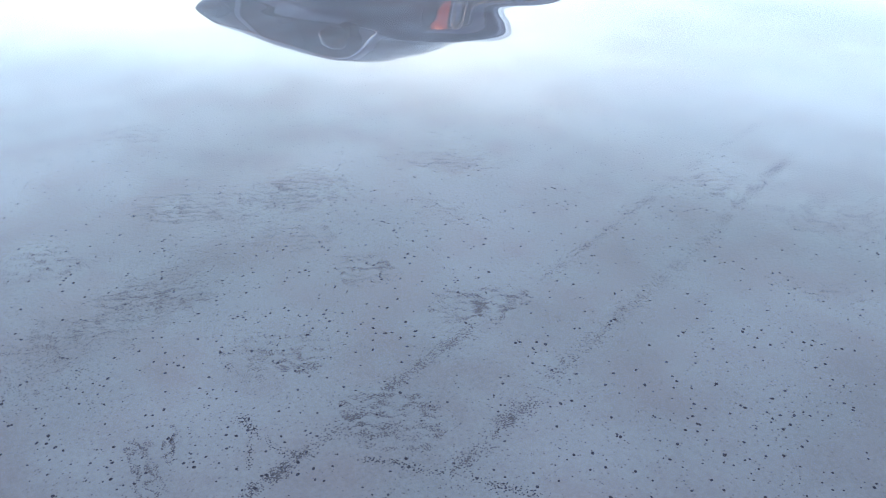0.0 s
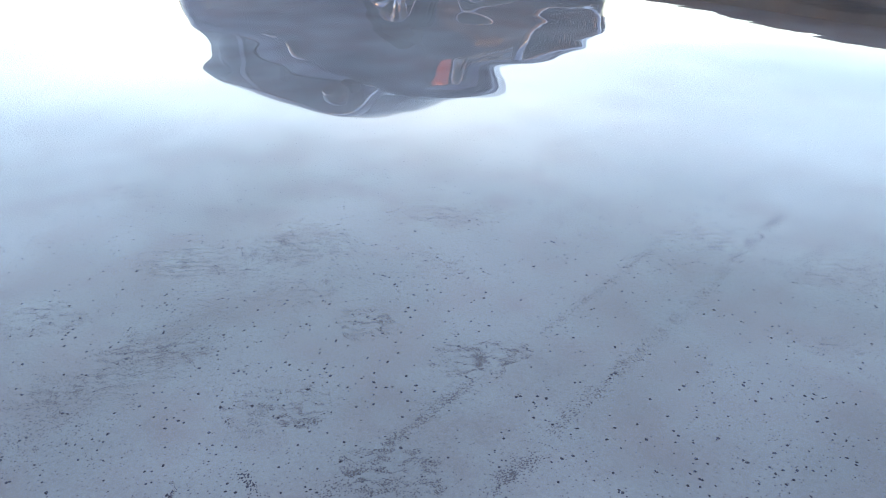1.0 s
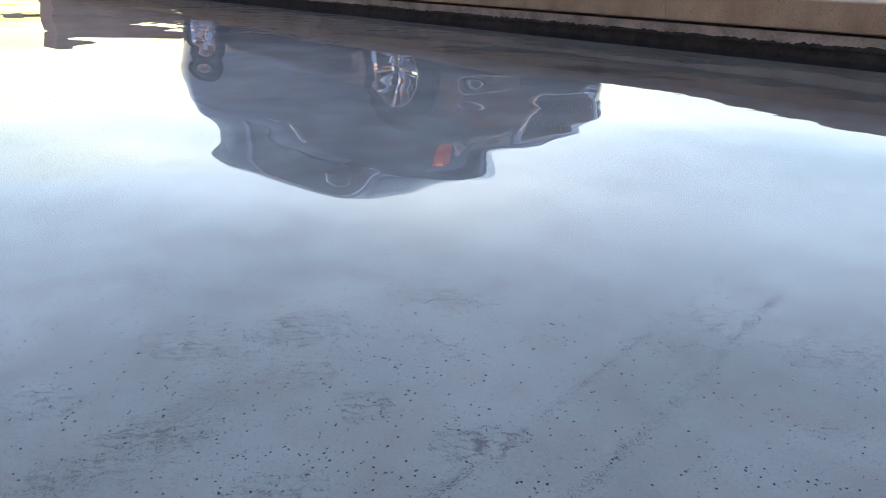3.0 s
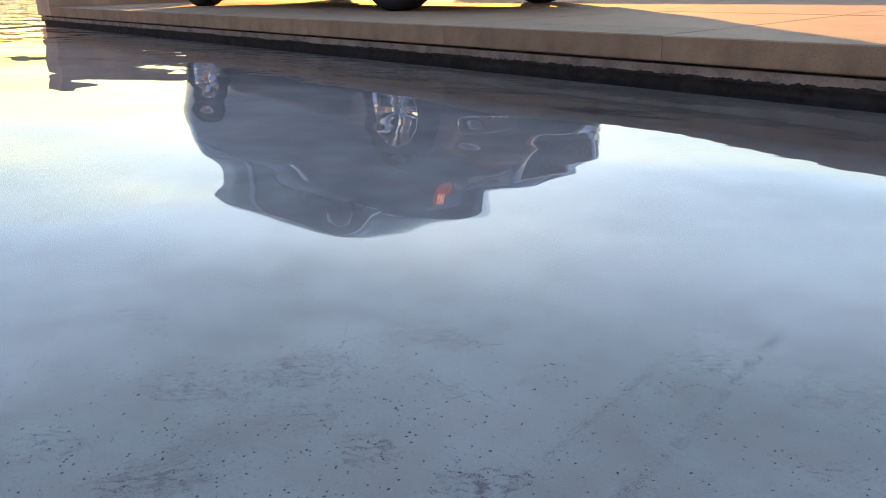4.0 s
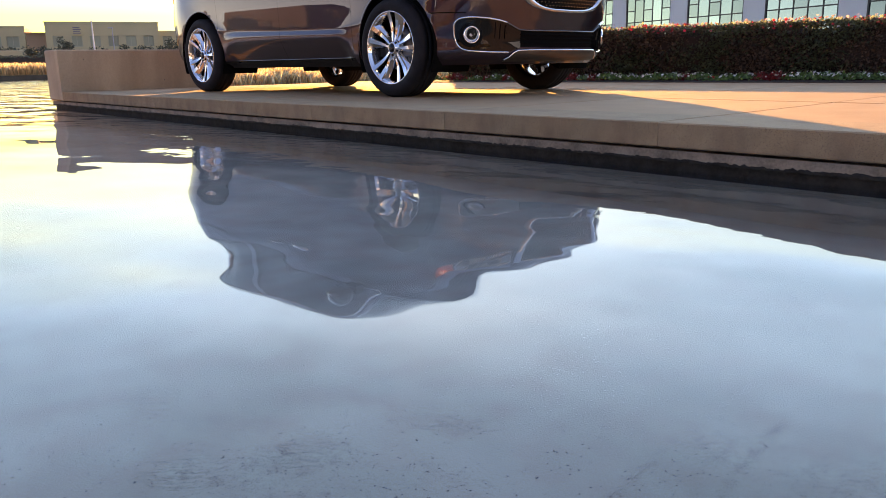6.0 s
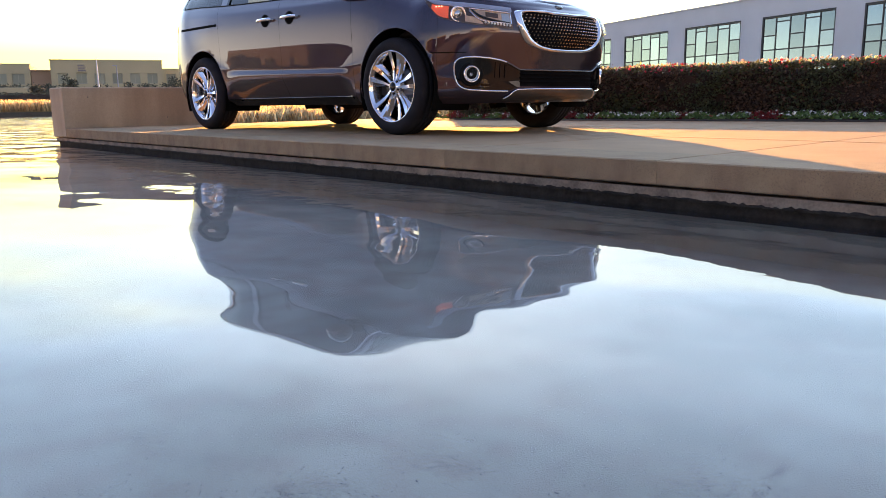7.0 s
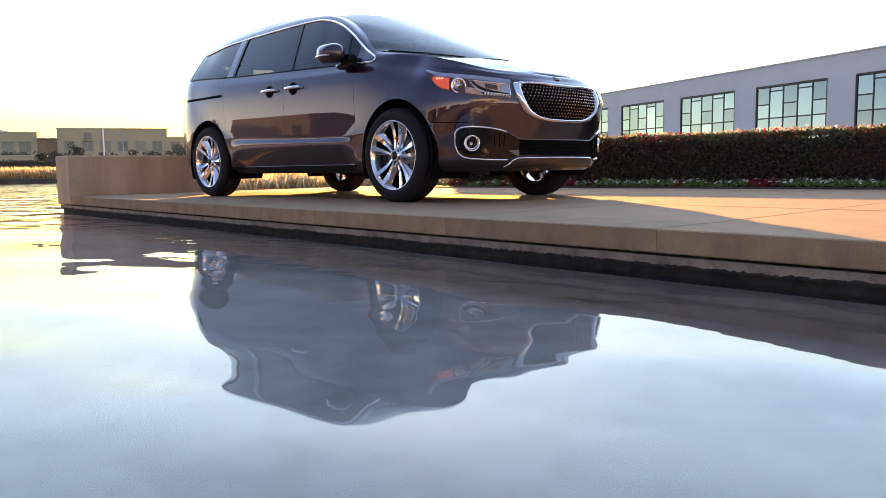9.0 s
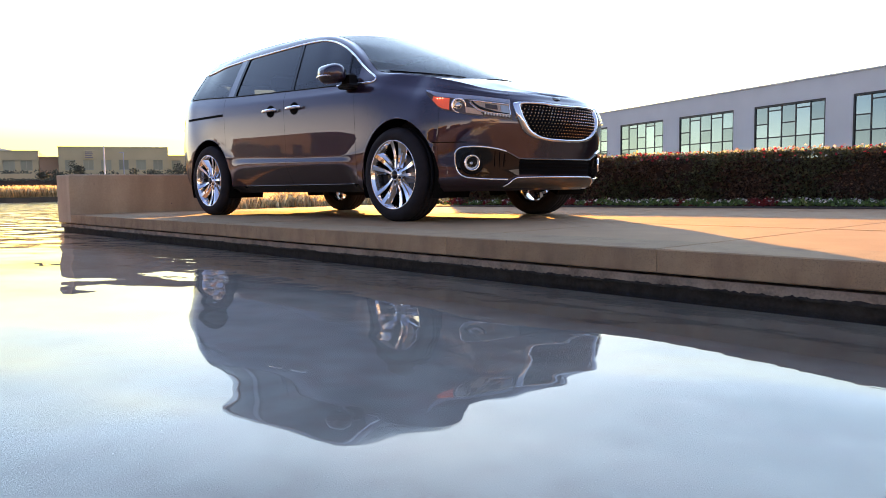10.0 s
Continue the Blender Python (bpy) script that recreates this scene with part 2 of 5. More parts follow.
    if bump:
        bn, bp = n.new("ShaderNodeTexNoise"), n.new("ShaderNodeBump")
        bn.inputs["Scale"].default_value, bn.inputs["Detail"].default_value = bump_scale, 6.0
        bp.inputs["Strength"].default_value, bp.inputs["Distance"].default_value = 1.0, bump
        l.new(co.outputs["Object"], bn.inputs["Vector"])
        l.new(bn.outputs["Fac"], bp.inputs["Height"])
        l.new(bp.outputs["Normal"], b.inputs["Normal"])
    return m


def clear(name, tint, ior=1.45, rough=0.0):
    """Thin glass: sees through with a tint, mirrors by its gloss."""
    m = bpy.data.materials.new(name)
    m.use_nodes = True
    n, l = m.node_tree.nodes, m.node_tree.links
    n.remove(n["Principled BSDF"])
    t, g, f, x = n.new("ShaderNodeBsdfTransparent"), n.new("ShaderNodeBsdfGlossy"), n.new("ShaderNodeFresnel"), n.new("ShaderNodeMixShader")
    t.inputs["Color"].default_value = (*tint, 1)
    g.inputs["Roughness"].default_value = rough
    f.inputs["IOR"].default_value = ior
    l.new(f.outputs["Fac"], x.inputs["Fac"])
    l.new(t.outputs["BSDF"], x.inputs[1])
    l.new(g.outputs["BSDF"], x.inputs[2])
    l.new(x.outputs["Shader"], n["Material Output"].inputs["Surface"])
    return m


def water_surface():
    m = clear("pool_water", (0.915, 0.905, 0.925), 1.27)
    n, l = m.node_tree.nodes, m.node_tree.links
    co, mp = n.new("ShaderNodeTexCoord"), n.new("ShaderNodeMapping")
    mp.inputs["Rotation"].default_value = (0, 0, radians(-44))
    mp.inputs["Scale"].default_value = (1.0, 1.9, 1.0)
    l.new(co.outputs["Object"], mp.inputs["Vector"])
    total = None
    for scale, height in ((0.7, -0.020), (1.5, 0.0085), (4.2, 0.0004)):
        t, k = n.new("ShaderNodeTexNoise"), n.new("ShaderNodeMath")
        t.inputs["Scale"].default_value, t.inputs["Detail"].default_value = scale, 0.6
        k.operation = "MULTIPLY"
        k.inputs[1].default_value = height
        l.new(mp.outputs["Vector"], t.inputs["Vector"])
        l.new(t.outputs["Fac"], k.inputs[0])
        if total is None:
            total = k.outputs["Value"]
        else:
            a = n.new("ShaderNodeMath")
            l.new(total, a.inputs[0])
            l.new(k.outputs["Value"], a.inputs[1])
            total = a.outputs["Value"]
    # wind-ruffled water in the open basin beyond the low wall
    sep, ruf, near, mul, add = n.new("ShaderNodeSeparateXYZ"), n.new("ShaderNodeTexNoise"), n.new("ShaderNodeMapRange"), n.new("ShaderNodeMath"), n.new("ShaderNodeMath")
    l.new(co.outputs["Object"], sep.inputs["Vector"])
    ruf.inputs["Scale"].default_value, ruf.inputs["Detail"].default_value = 1.5, 1.5
    l.new(mp.outputs["Vector"], ruf.inputs["Vector"])
    near.inputs["From Min"].default_value, near.inputs["From Max"].default_value = -1.0, -7.0
    near.inputs["To Min"].default_value, near.inputs["To Max"].default_value = 0.0, 0.075
    l.new(sep.outputs["X"], near.inputs["Value"])
    mul.operation = "MULTIPLY"
    l.new(ruf.outputs["Fac"], mul.inputs[0])
    l.new(near.outputs["Result"], mul.inputs[1])
    l.new(total, add.inputs[0])
    l.new(mul.outputs["Value"], add.inputs[1])
    # small ripples thrown back by the plaza's wall
    rip, wall, gain, more = n.new("ShaderNodeTexNoise"), n.new("ShaderNodeMapRange"), n.new("ShaderNodeMath"), n.new("ShaderNodeMath")
    rip.inputs["Scale"].default_value, rip.inputs["Detail"].default_value = 5.0, 2.0
    l.new(mp.outputs["Vector"], rip.inputs["Vector"])
    wall.inputs["From Min"].default_value, wall.inputs["From Max"].default_value = -3.2, -2.1
    wall.inputs["To Min"].default_value, wall.inputs["To Max"].default_value = 0.0, 0.0075
    l.new(sep.outputs["Y"], wall.inputs["Value"])
    gain.operation = "MULTIPLY"
    calm, part_of = n.new("ShaderNodeMapRange"), n.new("ShaderNodeMath")
    calm.inputs["From Min"].default_value, calm.inputs["From Max"].default_value = 0.5, 3.0
    calm.inputs["To Min"].default_value, calm.inputs["To Max"].default_value = 1.0, 0.3
    l.new(sep.outputs["X"], calm.inputs["Value"])
    part_of.operation = "MULTIPLY"
    l.new(rip.outputs["Fac"], part_of.inputs[0])
    l.new(calm.outputs["Result"], part_of.inputs[1])
    l.new(part_of.outputs["Value"], gain.inputs[0])
    l.new(wall.outputs["Result"], gain.inputs[1])
    l.new(add.outputs["Value"], more.inputs[0])
    l.new(gain.outputs["Value"], more.inputs[1])
    bp = n.new("ShaderNodeBump")
    bp.inputs["Distance"].default_value = 1.0
    l.new(more.outputs["Value"], bp.inputs["Height"])
    for node in list(n):
        if node.type == "BSDF_GLOSSY":
            node.inputs["Color"].default_value = (0.95, 0.95, 0.95, 1)
        if node.type in ("BSDF_GLOSSY", "FRESNEL"):
            l.new(bp.outputs["Normal"], node.inputs["Normal"])
    # fine silt hanging in the water
    old = n["Material Output"].inputs["Surface"].links[0].from_socket
    silt, blend = n.new("ShaderNodeBsdfDiffuse"), n.new("ShaderNodeMixShader")
    silt.inputs["Color"].default_value = (0.38, 0.43, 0.56, 1)
    blend.inputs["Fac"].default_value = 0.02
    l.new(old, blend.inputs[1])
    l.new(silt.outputs["BSDF"], blend.inputs[2])
    l.new(blend.outputs["Shader"], n["Material Output"].inputs["Surface"])
    return m


M_WATER = water_surface()
M_FLOOR = surface("pool_floor_plaster", (0.410, 0.390, 0.298), 0.9, vary=0.24, scale=3.5, fine=260, bump=0.001, bump_scale=260, spots=(240, 0.30, (0.19, 0.165, 0.13)), tint=(9.0, (0.385, 0.33, 0.25)))
M_SILT = surface("dark_silt", (0.19, 0.16, 0.128), 0.95, vary=0.3, scale=40)
M_COPING = surface("exposed_aggregate_concrete", (0.35, 0.24, 0.132), 0.9, vary=0.28, scale=5, fine=150, bump=0.002, bump_scale=180, spec=0.25, spots=(270, 0.44, (0.12, 0.085, 0.055)), tint=(5.0, (0.215, 0.142, 0.082)), stretch=0.35, by_object=0.08)
M_SLAB = surface("plaza_concrete", (0.325, 0.203, 0.106), 0.85, vary=0.16, spec=0.25, scale=3, fine=120, bump=0.0012, bump_scale=150, by_object=0.05)
M_LEDGE = surface("pool_ledge_plaster", (0.25, 0.192, 0.135), 0.9, spec=0.2, vary=0.55, scale=9, bump=0.002)
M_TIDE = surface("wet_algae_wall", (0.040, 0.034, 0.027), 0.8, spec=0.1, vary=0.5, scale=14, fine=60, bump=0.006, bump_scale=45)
M_WALL = surface("board_cast_concrete", (0.42, 0.335, 0.22), 0.85, tint=(2.6, (0.31, 0.24, 0.155)), stretch=0.14, vary=0.14, scale=2.5, fine=40, bump=0.002, bump_scale=60)
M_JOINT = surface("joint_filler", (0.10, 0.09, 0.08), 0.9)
M_SOIL = surface("bed_soil", (0.07, 0.05, 0.035), 0.95, vary=0.3, bump=0.01)
M_EARTH = surface("dry_ground", (0.10, 0.078, 0.046), 0.95, vary=0.3, scale=0.6, fine=12, bump=0.01, bump_scale=12)
M_FACADE = surface("pale_grey_render", (0.605, 0.63, 0.62), 0.85, vary=0.08, scale=0.6, fine=20)
M_CREAM = surface("cream_render", (0.50, 0.435, 0.26), 0.85, vary=0.08, scale=0.3, fine=8)
M_PALE = surface("pale_lilac_render", (0.68, 0.72, 0.80), 0.85, vary=0.08, scale=0.3, fine=8)
M_FRAME = surface("black_window_frame", (0.012, 0.014, 0.015), 0.4, vary=0.2)
M_PANE = surface("green_office_glass", (0.225, 0.315, 0.325), 0.04, metal=0.8, vary=0.12, scale=0.3, by_object=0.3)

# ---- pool, plaza and surroundings ----
WATER, BED_Z = -0.20, -0.36
EDGE = pose(0, -1.95, 0, 0, 0, -2.0)          # plaza axes: x along the pool's edge, y inland


def edge_box(shape, *a, **k):
    n = len(shape.v)
    shape.box(*a, **k)
    shape.v[n:] = [tuple(EDGE @ Vector(p)) for p in shape.v[n:]]
    return shape


# ground: one sheet with the basin left open
s = Shape()
xs, ys = [-3000, -38.0, -12.0, -5.78, 16.0, 3000], [-3000, -5.0, 2.2, 12.0, 3000]
for i in range(5):
    for j in range(4):
        if (i == 1 and j in (1, 2)) or (i in (2, 3) and j == 1):
            continue
        q = [EDGE @ Vector((x, y, -0.06)) for x, y in ((xs[i], ys[j]), (xs[i + 1], ys[j]), (xs[i + 1], ys[j + 1]), (xs[i], ys[j + 1]))]
        s.add(q, [(0, 1, 2, 3)])
tagged(part("ground", s, M_EARTH), "dry golden ground round the pool", "ground", kind="structure")

s = Shape()
s.add([(-60, -30, BED_Z), (30, -30, BED_Z), (30, 25, BED_Z), (-60, 25, BED_Z)], [(0, 1, 2, 3)])
tagged(part("pool_floor", s, M_FLOOR), "pale grey plaster floor of the shallow pool", "pool floor", kind="structure")

s = Shape()
s.add([EDGE @ Vector(p) for p in ((-38.05, -5.05, WATER), (16.05, -5.05, WATER), (16.05, 0.08, WATER), (-5.22, 0.08, WATER), (-5.22, 2.25, WATER), (-11.9, 2.25, WATER), (-38.05, 2.25, WATER), (-11.9, 12.05, WATER), (-38.05, 12.05, WATER))], [(0, 1, 2, 3, 4, 5, 6), (6, 5, 7, 8)])
for k, p in enumerate(s.v):
    s.v[k] = (p[0], p[1], WATER)
water = tagged(part("water", s, M_WATER), "still clear water of the reflecting pool", "water", kind="structure")
water.visible_shadow = False

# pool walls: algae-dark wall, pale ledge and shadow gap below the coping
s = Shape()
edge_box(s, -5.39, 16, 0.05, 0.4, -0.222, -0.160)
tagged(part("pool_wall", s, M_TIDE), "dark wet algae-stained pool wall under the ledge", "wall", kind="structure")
s = Shape()
edge_box(s, -5.39, 16, 0.046, 0.4, BED_Z - 0.05, -0.2225)
tagged(part("basin_side", s, M_FLOOR), "pale plaster side of the pool below the water line", "wall", kind="structure")
s = Shape()
edge_box(s, -5.39, 16, 0.02, 0.4, -0.156, -0.113)
tagged(part("pool_ledge", s, M_LEDGE), "pale stained plaster ledge beneath the coping", "ledge", kind="structure")
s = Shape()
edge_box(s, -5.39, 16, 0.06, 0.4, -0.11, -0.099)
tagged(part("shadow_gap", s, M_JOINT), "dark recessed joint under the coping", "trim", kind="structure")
s = Shape()
for a in ((-38.3, -38.0, -5.3, 12.3, BED_Z - 0.05, 0.02), (-38.3, 16.3, -5.3, -5.0, BED_Z - 0.05, 0.02), (16.0, 16.3, -5.3, 0.4, BED_Z - 0.05, -0.07), (-38.3, -12.0, 12.0, 12.3, BED_Z - 0.05, 0.02), (-12.0, -11.7, 2.2, 12.3, BED_Z - 0.05, -0.03), (-11.7, -5.36, 2.2, 2.5, BED_Z - 0.05, -0.03), (-5.36, -5.17, 0.4, 7.0, BED_Z - 0.05, -0.11)):
    edge_box(s, *a)
M_RIM = surface("weathered_rim_concrete", (0.085, 0.066, 0.043), 0.85, vary=0.3, scale=2)
tagged(part("pool_rim", s, M_RIM), "concrete rim round the far sides of the pool", "pool rim", kind="structure")

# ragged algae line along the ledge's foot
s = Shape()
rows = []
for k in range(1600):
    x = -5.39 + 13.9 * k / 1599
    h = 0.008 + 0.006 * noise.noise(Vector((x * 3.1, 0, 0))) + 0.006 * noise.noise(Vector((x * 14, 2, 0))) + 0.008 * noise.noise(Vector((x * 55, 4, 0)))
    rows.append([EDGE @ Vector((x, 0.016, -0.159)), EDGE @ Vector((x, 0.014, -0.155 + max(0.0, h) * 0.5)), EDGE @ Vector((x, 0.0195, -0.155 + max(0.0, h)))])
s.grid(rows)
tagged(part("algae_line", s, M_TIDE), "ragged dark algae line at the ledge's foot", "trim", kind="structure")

# coping blocks and paving slabs
pave = holder("pavement", "buff concrete paving with an exposed-aggregate coping", "pavement", kind="structure")
base = Shape()
edge_box(base, -5.38, 16, 0.08, 7.0, -0.098, -0.02)
part("bed_layer", base, M_JOINT, pave)
c = Shape()
c.box(0.0009, 1.2991, 0.0, 0.427, -0.10, 0.0, bevel=0.005)
coping = c.mesh("coping_block", M_COPING)
c = Shape()
c.box(0.004, 1.296, 0.004, 1.296, -0.06, 0.0, bevel=0.004)
slab = c.mesh("slab", M_SLAB)
rng = random.Random(4)
c = Shape()
c.box(-4.917, -3.5318, 0.0, 0.427, -0.10, 0.0, bevel=0.006)
part("coping_block", c, M_COPING, pave, at=EDGE)
for j in range(5):
    c = Shape()
    c.box(-4.917, -3.534, 0.435 + 1.3 * j, 1.727 + 1.3 * j, -0.06, -0.0006, bevel=0.004)
    part("paving_slab", c, M_SLAB, pave, at=EDGE)
for i in range(-3, 13):
    x = 0.37 + 1.3 * i
    part("coping_block", coping, None, pave, at=EDGE @ pose(x, 0, rng.uniform(-0.001, 0.001)))
    for j in range(5):
        part("paving_slab", slab, None, pave, at=EDGE @ pose(x, 0.431 + 1.3 * j, rng.uniform(-0.0015, 0.0)))

import functools

# ---- minivan: its skin as nine lines from sill to roof rail, wrapped round nose and tail ----
NOSE, NOSE_SPAN, TAIL, TAIL_SPAN = 0.25, 1.05, -3.32, 1.08


def line(xf, xr, z_keys, w_keys):
    return {"xf": xf, "xr": xr, "z": z_keys, "w": w_keys}


LINES = [
    line(0.80, -3.97, [(1.3, 0.232), (0.25, 0.232), (-2.4, 0.237), (-4.4, 0.31)], [(0.25, 0.88), (-0.45, 0.87), (-0.7, 0.838), (-2.4, 0.838), (-2.65, 0.87), (-3.45, 0.88)]),
    line(0.888, -4.03, [(1.3, 0.30), (-2.4, 0.30), (-4.4, 0.37)], [(0.25, 0.945), (-0.45, 0.935), (-0.65, 0.872), (-2.45, 0.872), (-2.65, 0.935), (-3.45, 0.945)]),
    line(0.898, -4.13, [(1.3, 0.42), (-0.45, 0.42), (-0.7, 0.462), (-2.3, 0.485), (-2.6, 0.44), (-4.4, 0.47)], [(0.25, 0.955), (-0.35, 0.950), (-0.62, 0.953), (-0.8, 0.957), (-2.3, 0.957), (-2.5, 0.953), (-2.62, 0.95), (-3.45, 0.955)]),
    line(0.918, -4.15, [(1.3, 0.53), (0.25, 0.54), (-0.65, 0.535), (-2.55, 0.585), (-4.4, 0.62)], [(0.25, 0.968), (-0.45, 0.961), (-0.64, 0.957), (-0.8, 0.9555), (-2.3, 0.9555), (-2.45, 0.957), (-2.62, 0.962), (-3.45, 0.968)]),
    line(0.962, -4.15, [(1.3, 0.72), (0.25, 0.77), (-0.4, 0.64), (-0.65, 0.595), (-2.45, 0.64), (-2.7, 0.70), (-3.45, 0.78), (-4.4, 0.80)], [(0.25, 0.970), (-0.3, 0.963), (-0.75, 0.9575), (-2.3, 0.9585), (-3.0, 0.965), (-3.45, 0.973)]),
    line(0.925, -4.10, [(1.3, 0.87), (0.8, 0.875), (0.25, 0.93), (-0.4, 1.0), (-3.4, 1.03), (-4.4, 1.0)], [(0.25, 0.945), (-0.5, 0.967), (-2.8, 0.969), (-3.45, 0.95)]),
    line(0.885, -4.01, [(1.3, 0.925), (0.9, 0.945), (0.45, 1.0), (0.0, 1.075), (-0.22, 1.115), (-0.5, 1.13), (-1.43, 1.165), (-2.48, 1.205), (-3.3, 1.25), (-4.4, 1.27)],
         [(0.25, 0.888), (-0.2, 0.925), (-0.6, 0.93), (-2.6, 0.935), (-3.45, 0.915)]),
    line(0.868, -3.89, [(1.3, 0.95), (0.9, 0.965), (0.45, 1.05), (0.2, 1.108), (0.0, 1.15), (-0.25, 1.175), (-0.42, 1.255), (-0.6, 1.38), (-0.8, 1.49), (-1.0, 1.56), (-1.2, 1.595), (-1.5, 1.605), (-2.34, 1.595), (-2.92, 1.575), (-3.3, 1.54), (-4.4, 1.50)],
         [(0.25, 0.848), (-0.1, 0.895), (-0.25, 0.905), (-0.42, 0.875), (-0.6, 0.842), (-0.8, 0.805), (-1.0, 0.775), (-1.5, 0.755), (-2.9, 0.755), (-3.45, 0.74)]),
    line(0.85, -3.97, [(1.3, 0.965), (0.9, 0.98), (0.45, 1.07), (0.1, 1.15), (-0.25, 1.212), (-0.4, 1.305), (-0.55, 1.40), (-0.8, 1.54), (-1.05, 1.63), (-1.3, 1.668), (-1.7, 1.695), (-2.1, 1.70), (-2.6, 1.69), (-3.2, 1.655), (-3.75, 1.59), (-4.4, 1.56)],
         [(0.25, 0.835), (-0.1, 0.872), (-0.25, 0.868), (-0.4, 0.83), (-0.55, 0.765), (-0.8, 0.695), (-1.05, 0.67), (-1.5, 0.685), (-3.2, 0.68), (-3.45, 0.65)]),
]


@functools.lru_cache(None)
def line_point(r, s):
    """The point of line r at station s (metres along the side; nose and tail wrap round)."""
    q = LINES[r]
    w, z = spline(q["w"], min(max(s, TAIL), NOSE)), spline(q["z"], s)
    if s > NOSE:
        a = (1 - min(1.0, (s - NOSE) / NOSE_SPAN)) * math.pi / 2
        return (NOSE + (q["xf"] - NOSE) * max(0.0, math.cos(a)) ** 0.80, -w * math.sin(a) ** 0.80, z)
    if s < TAIL:
        a = (1 - min(1.0, (TAIL - s) / TAIL_SPAN)) * math.pi / 2
        return (TAIL + (q["xr"] - TAIL) * max(0.0, math.cos(a)) ** 0.80, -w * math.sin(a) ** 0.80, z)
    return (s, -w, z)


def skin(s, v):
    """The skin at station s and height number v (0 sill .. 8 roof rail), rounded between the lines."""
    i = min(7, max(0, int(v)))
    t = v - i
    p = [line_point(min(8, max(0, j)), s) for j in (i - 1, i, i + 1, i + 2)]
    out = []
    for k in range(3):
        a, b, c, d = p[0][k], p[1][k], p[2][k], p[3][k]
        if i == 0:
            a = 2 * b - c
        if i == 7:
            d = 2 * c - b
        m0, m1 = (c - a) * 0.5, (d - b) * 0.5
        out.append((2 * t ** 3 - 3 * t * t + 1) * b + (t ** 3 - 2 * t * t + t) * m0 + (3 * t * t - 2 * t ** 3) * c + (t ** 3 - t * t) * m1)
    return out


def skin_at(s, z):
    """The height number at which the skin reaches height z."""
    lo, hi = 0.0, 8.0
    for _ in range(26):
        mid = (lo + hi) / 2
        lo, hi = (mid, hi) if skin(s, mid)[2] < z else (lo, mid)
    return lo


def skin_out(s, v, off=0.0):
    """The skin's point pushed outwards by off."""
    p = Vector(skin(s, v))
    if not off:
        return p
    e = 0.012
    du = Vector(skin(s + e, v)) - Vector(skin(s - e, v))
    dv = Vector(skin(s, min(8, v + e * 3))) - Vector(skin(s, max(0, v - e * 3)))
    n = dv.cross(du)
    if n.length < 1e-9:
        return p
    n.normalize()
    if n.x * (p.x + 1.6) + n.y * p.y < 0:
        n = -n
    return p + n * off


M_PAINT = surface("dark_brown_metallic_paint", (0.031, 0.0165, 0.029), 0.30, metal=0.65, vary=0.08, scale=1.5, fine=700, coat=1.0, spec=0.03)
M_PAINT.node_tree.nodes["Principled BSDF"].inputs["Coat IOR"].default_value = 1.72
M_BLACK = surface("black_trim_plastic", (0.006, 0.006, 0.0065), 0.55, vary=0.2, scale=20, spec=0.1)
M_DARKCHROME = surface("dark_chrome_strip", (0.16, 0.155, 0.15), 0.25, metal=1.0, vary=0.1)
M_GLOSSBLACK = surface("gloss_black_trim", (0.004, 0.004, 0.0045), 0.3, vary=0.1, coat=0.8, spec=0.0)
# near-black: shade inside the body and its hollows is put into the colour
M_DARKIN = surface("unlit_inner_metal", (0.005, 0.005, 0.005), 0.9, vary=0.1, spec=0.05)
M_CHROME = surface("polished_chrome", (0.84, 0.84, 0.86), 0.035, metal=1.0, vary=0.04, scale=6)
M_SATIN = surface("satin_silver_trim", (0.55, 0.54, 0.52), 0.28, metal=1.0, vary=0.08)
M_TYRE = surface("tyre_rubber", (0.021, 0.020, 0.022), 0.7, vary=0.25, scale=12, bump=0.0006, bump_scale=200, spec=0.08)
M_STUD = surface("dark_chrome_stud", (0.72, 0.70, 0.66), 0.12, metal=1.0, vary=0.1)
M_SKID = surface("dull_silver_plate", (0.115, 0.102, 0.09), 0.42, metal=0.9, vary=0.12)
M_DISC = surface("brake_steel", (0.12, 0.12, 0.125), 0.35, metal=1.0, vary=0.15)
M_BARREL = surface("dull_wheel_barrel", (0.34, 0.33, 0.32), 0.2, metal=1.0, vary=0.2, scale=20)
M_SEAT = surface("grey_leather", (0.10, 0.10, 0.10), 0.55, vary=0.15)
M_CABIN = surface("dark_cabin_trim", (0.02, 0.02, 0.022), 0.7)
M_AMBER = surface("amber_reflector", (0.9, 0.12, 0.025), 0.35, vary=0.1, coat=1.0)
lit = M_AMBER.node_tree.nodes["Principled BSDF"]
lit.inputs["Emission Color"].default_value, lit.inputs["Emission Strength"].default_value = (1.0, 0.14, 0.03, 1), 0.10
M_LED = surface("amber_led", (1.0, 0.5, 0.3), 0.3, vary=0.05)
lit = M_LED.node_tree.nodes["Principled BSDF"]
lit.inputs["Emission Color"].default_value, lit.inputs["Emission Strength"].default_value = (1.0, 0.5, 0.3, 1), 0.6
M_REDLENS = surface("red_tail_lens", (0.45, 0.02, 0.02), 0.15, coat=1.0)
M_LAMPBOWL = surface("lamp_reflector", (0.66, 0.48, 0.33), 0.45, metal=0.25, vary=0.25, scale=30)
M_LAMPIN = surface("lamp_inner_shade", (0.11, 0.075, 0.055), 0.3, metal=0.4, vary=0.3, scale=25)
# pale grey-blue that paints the sky's reflection on the lens
M_LAMPGREY = surface("lamp_sky_sheen", (0.42, 0.44, 0.50), 0.3, metal=0.5, vary=0.1)
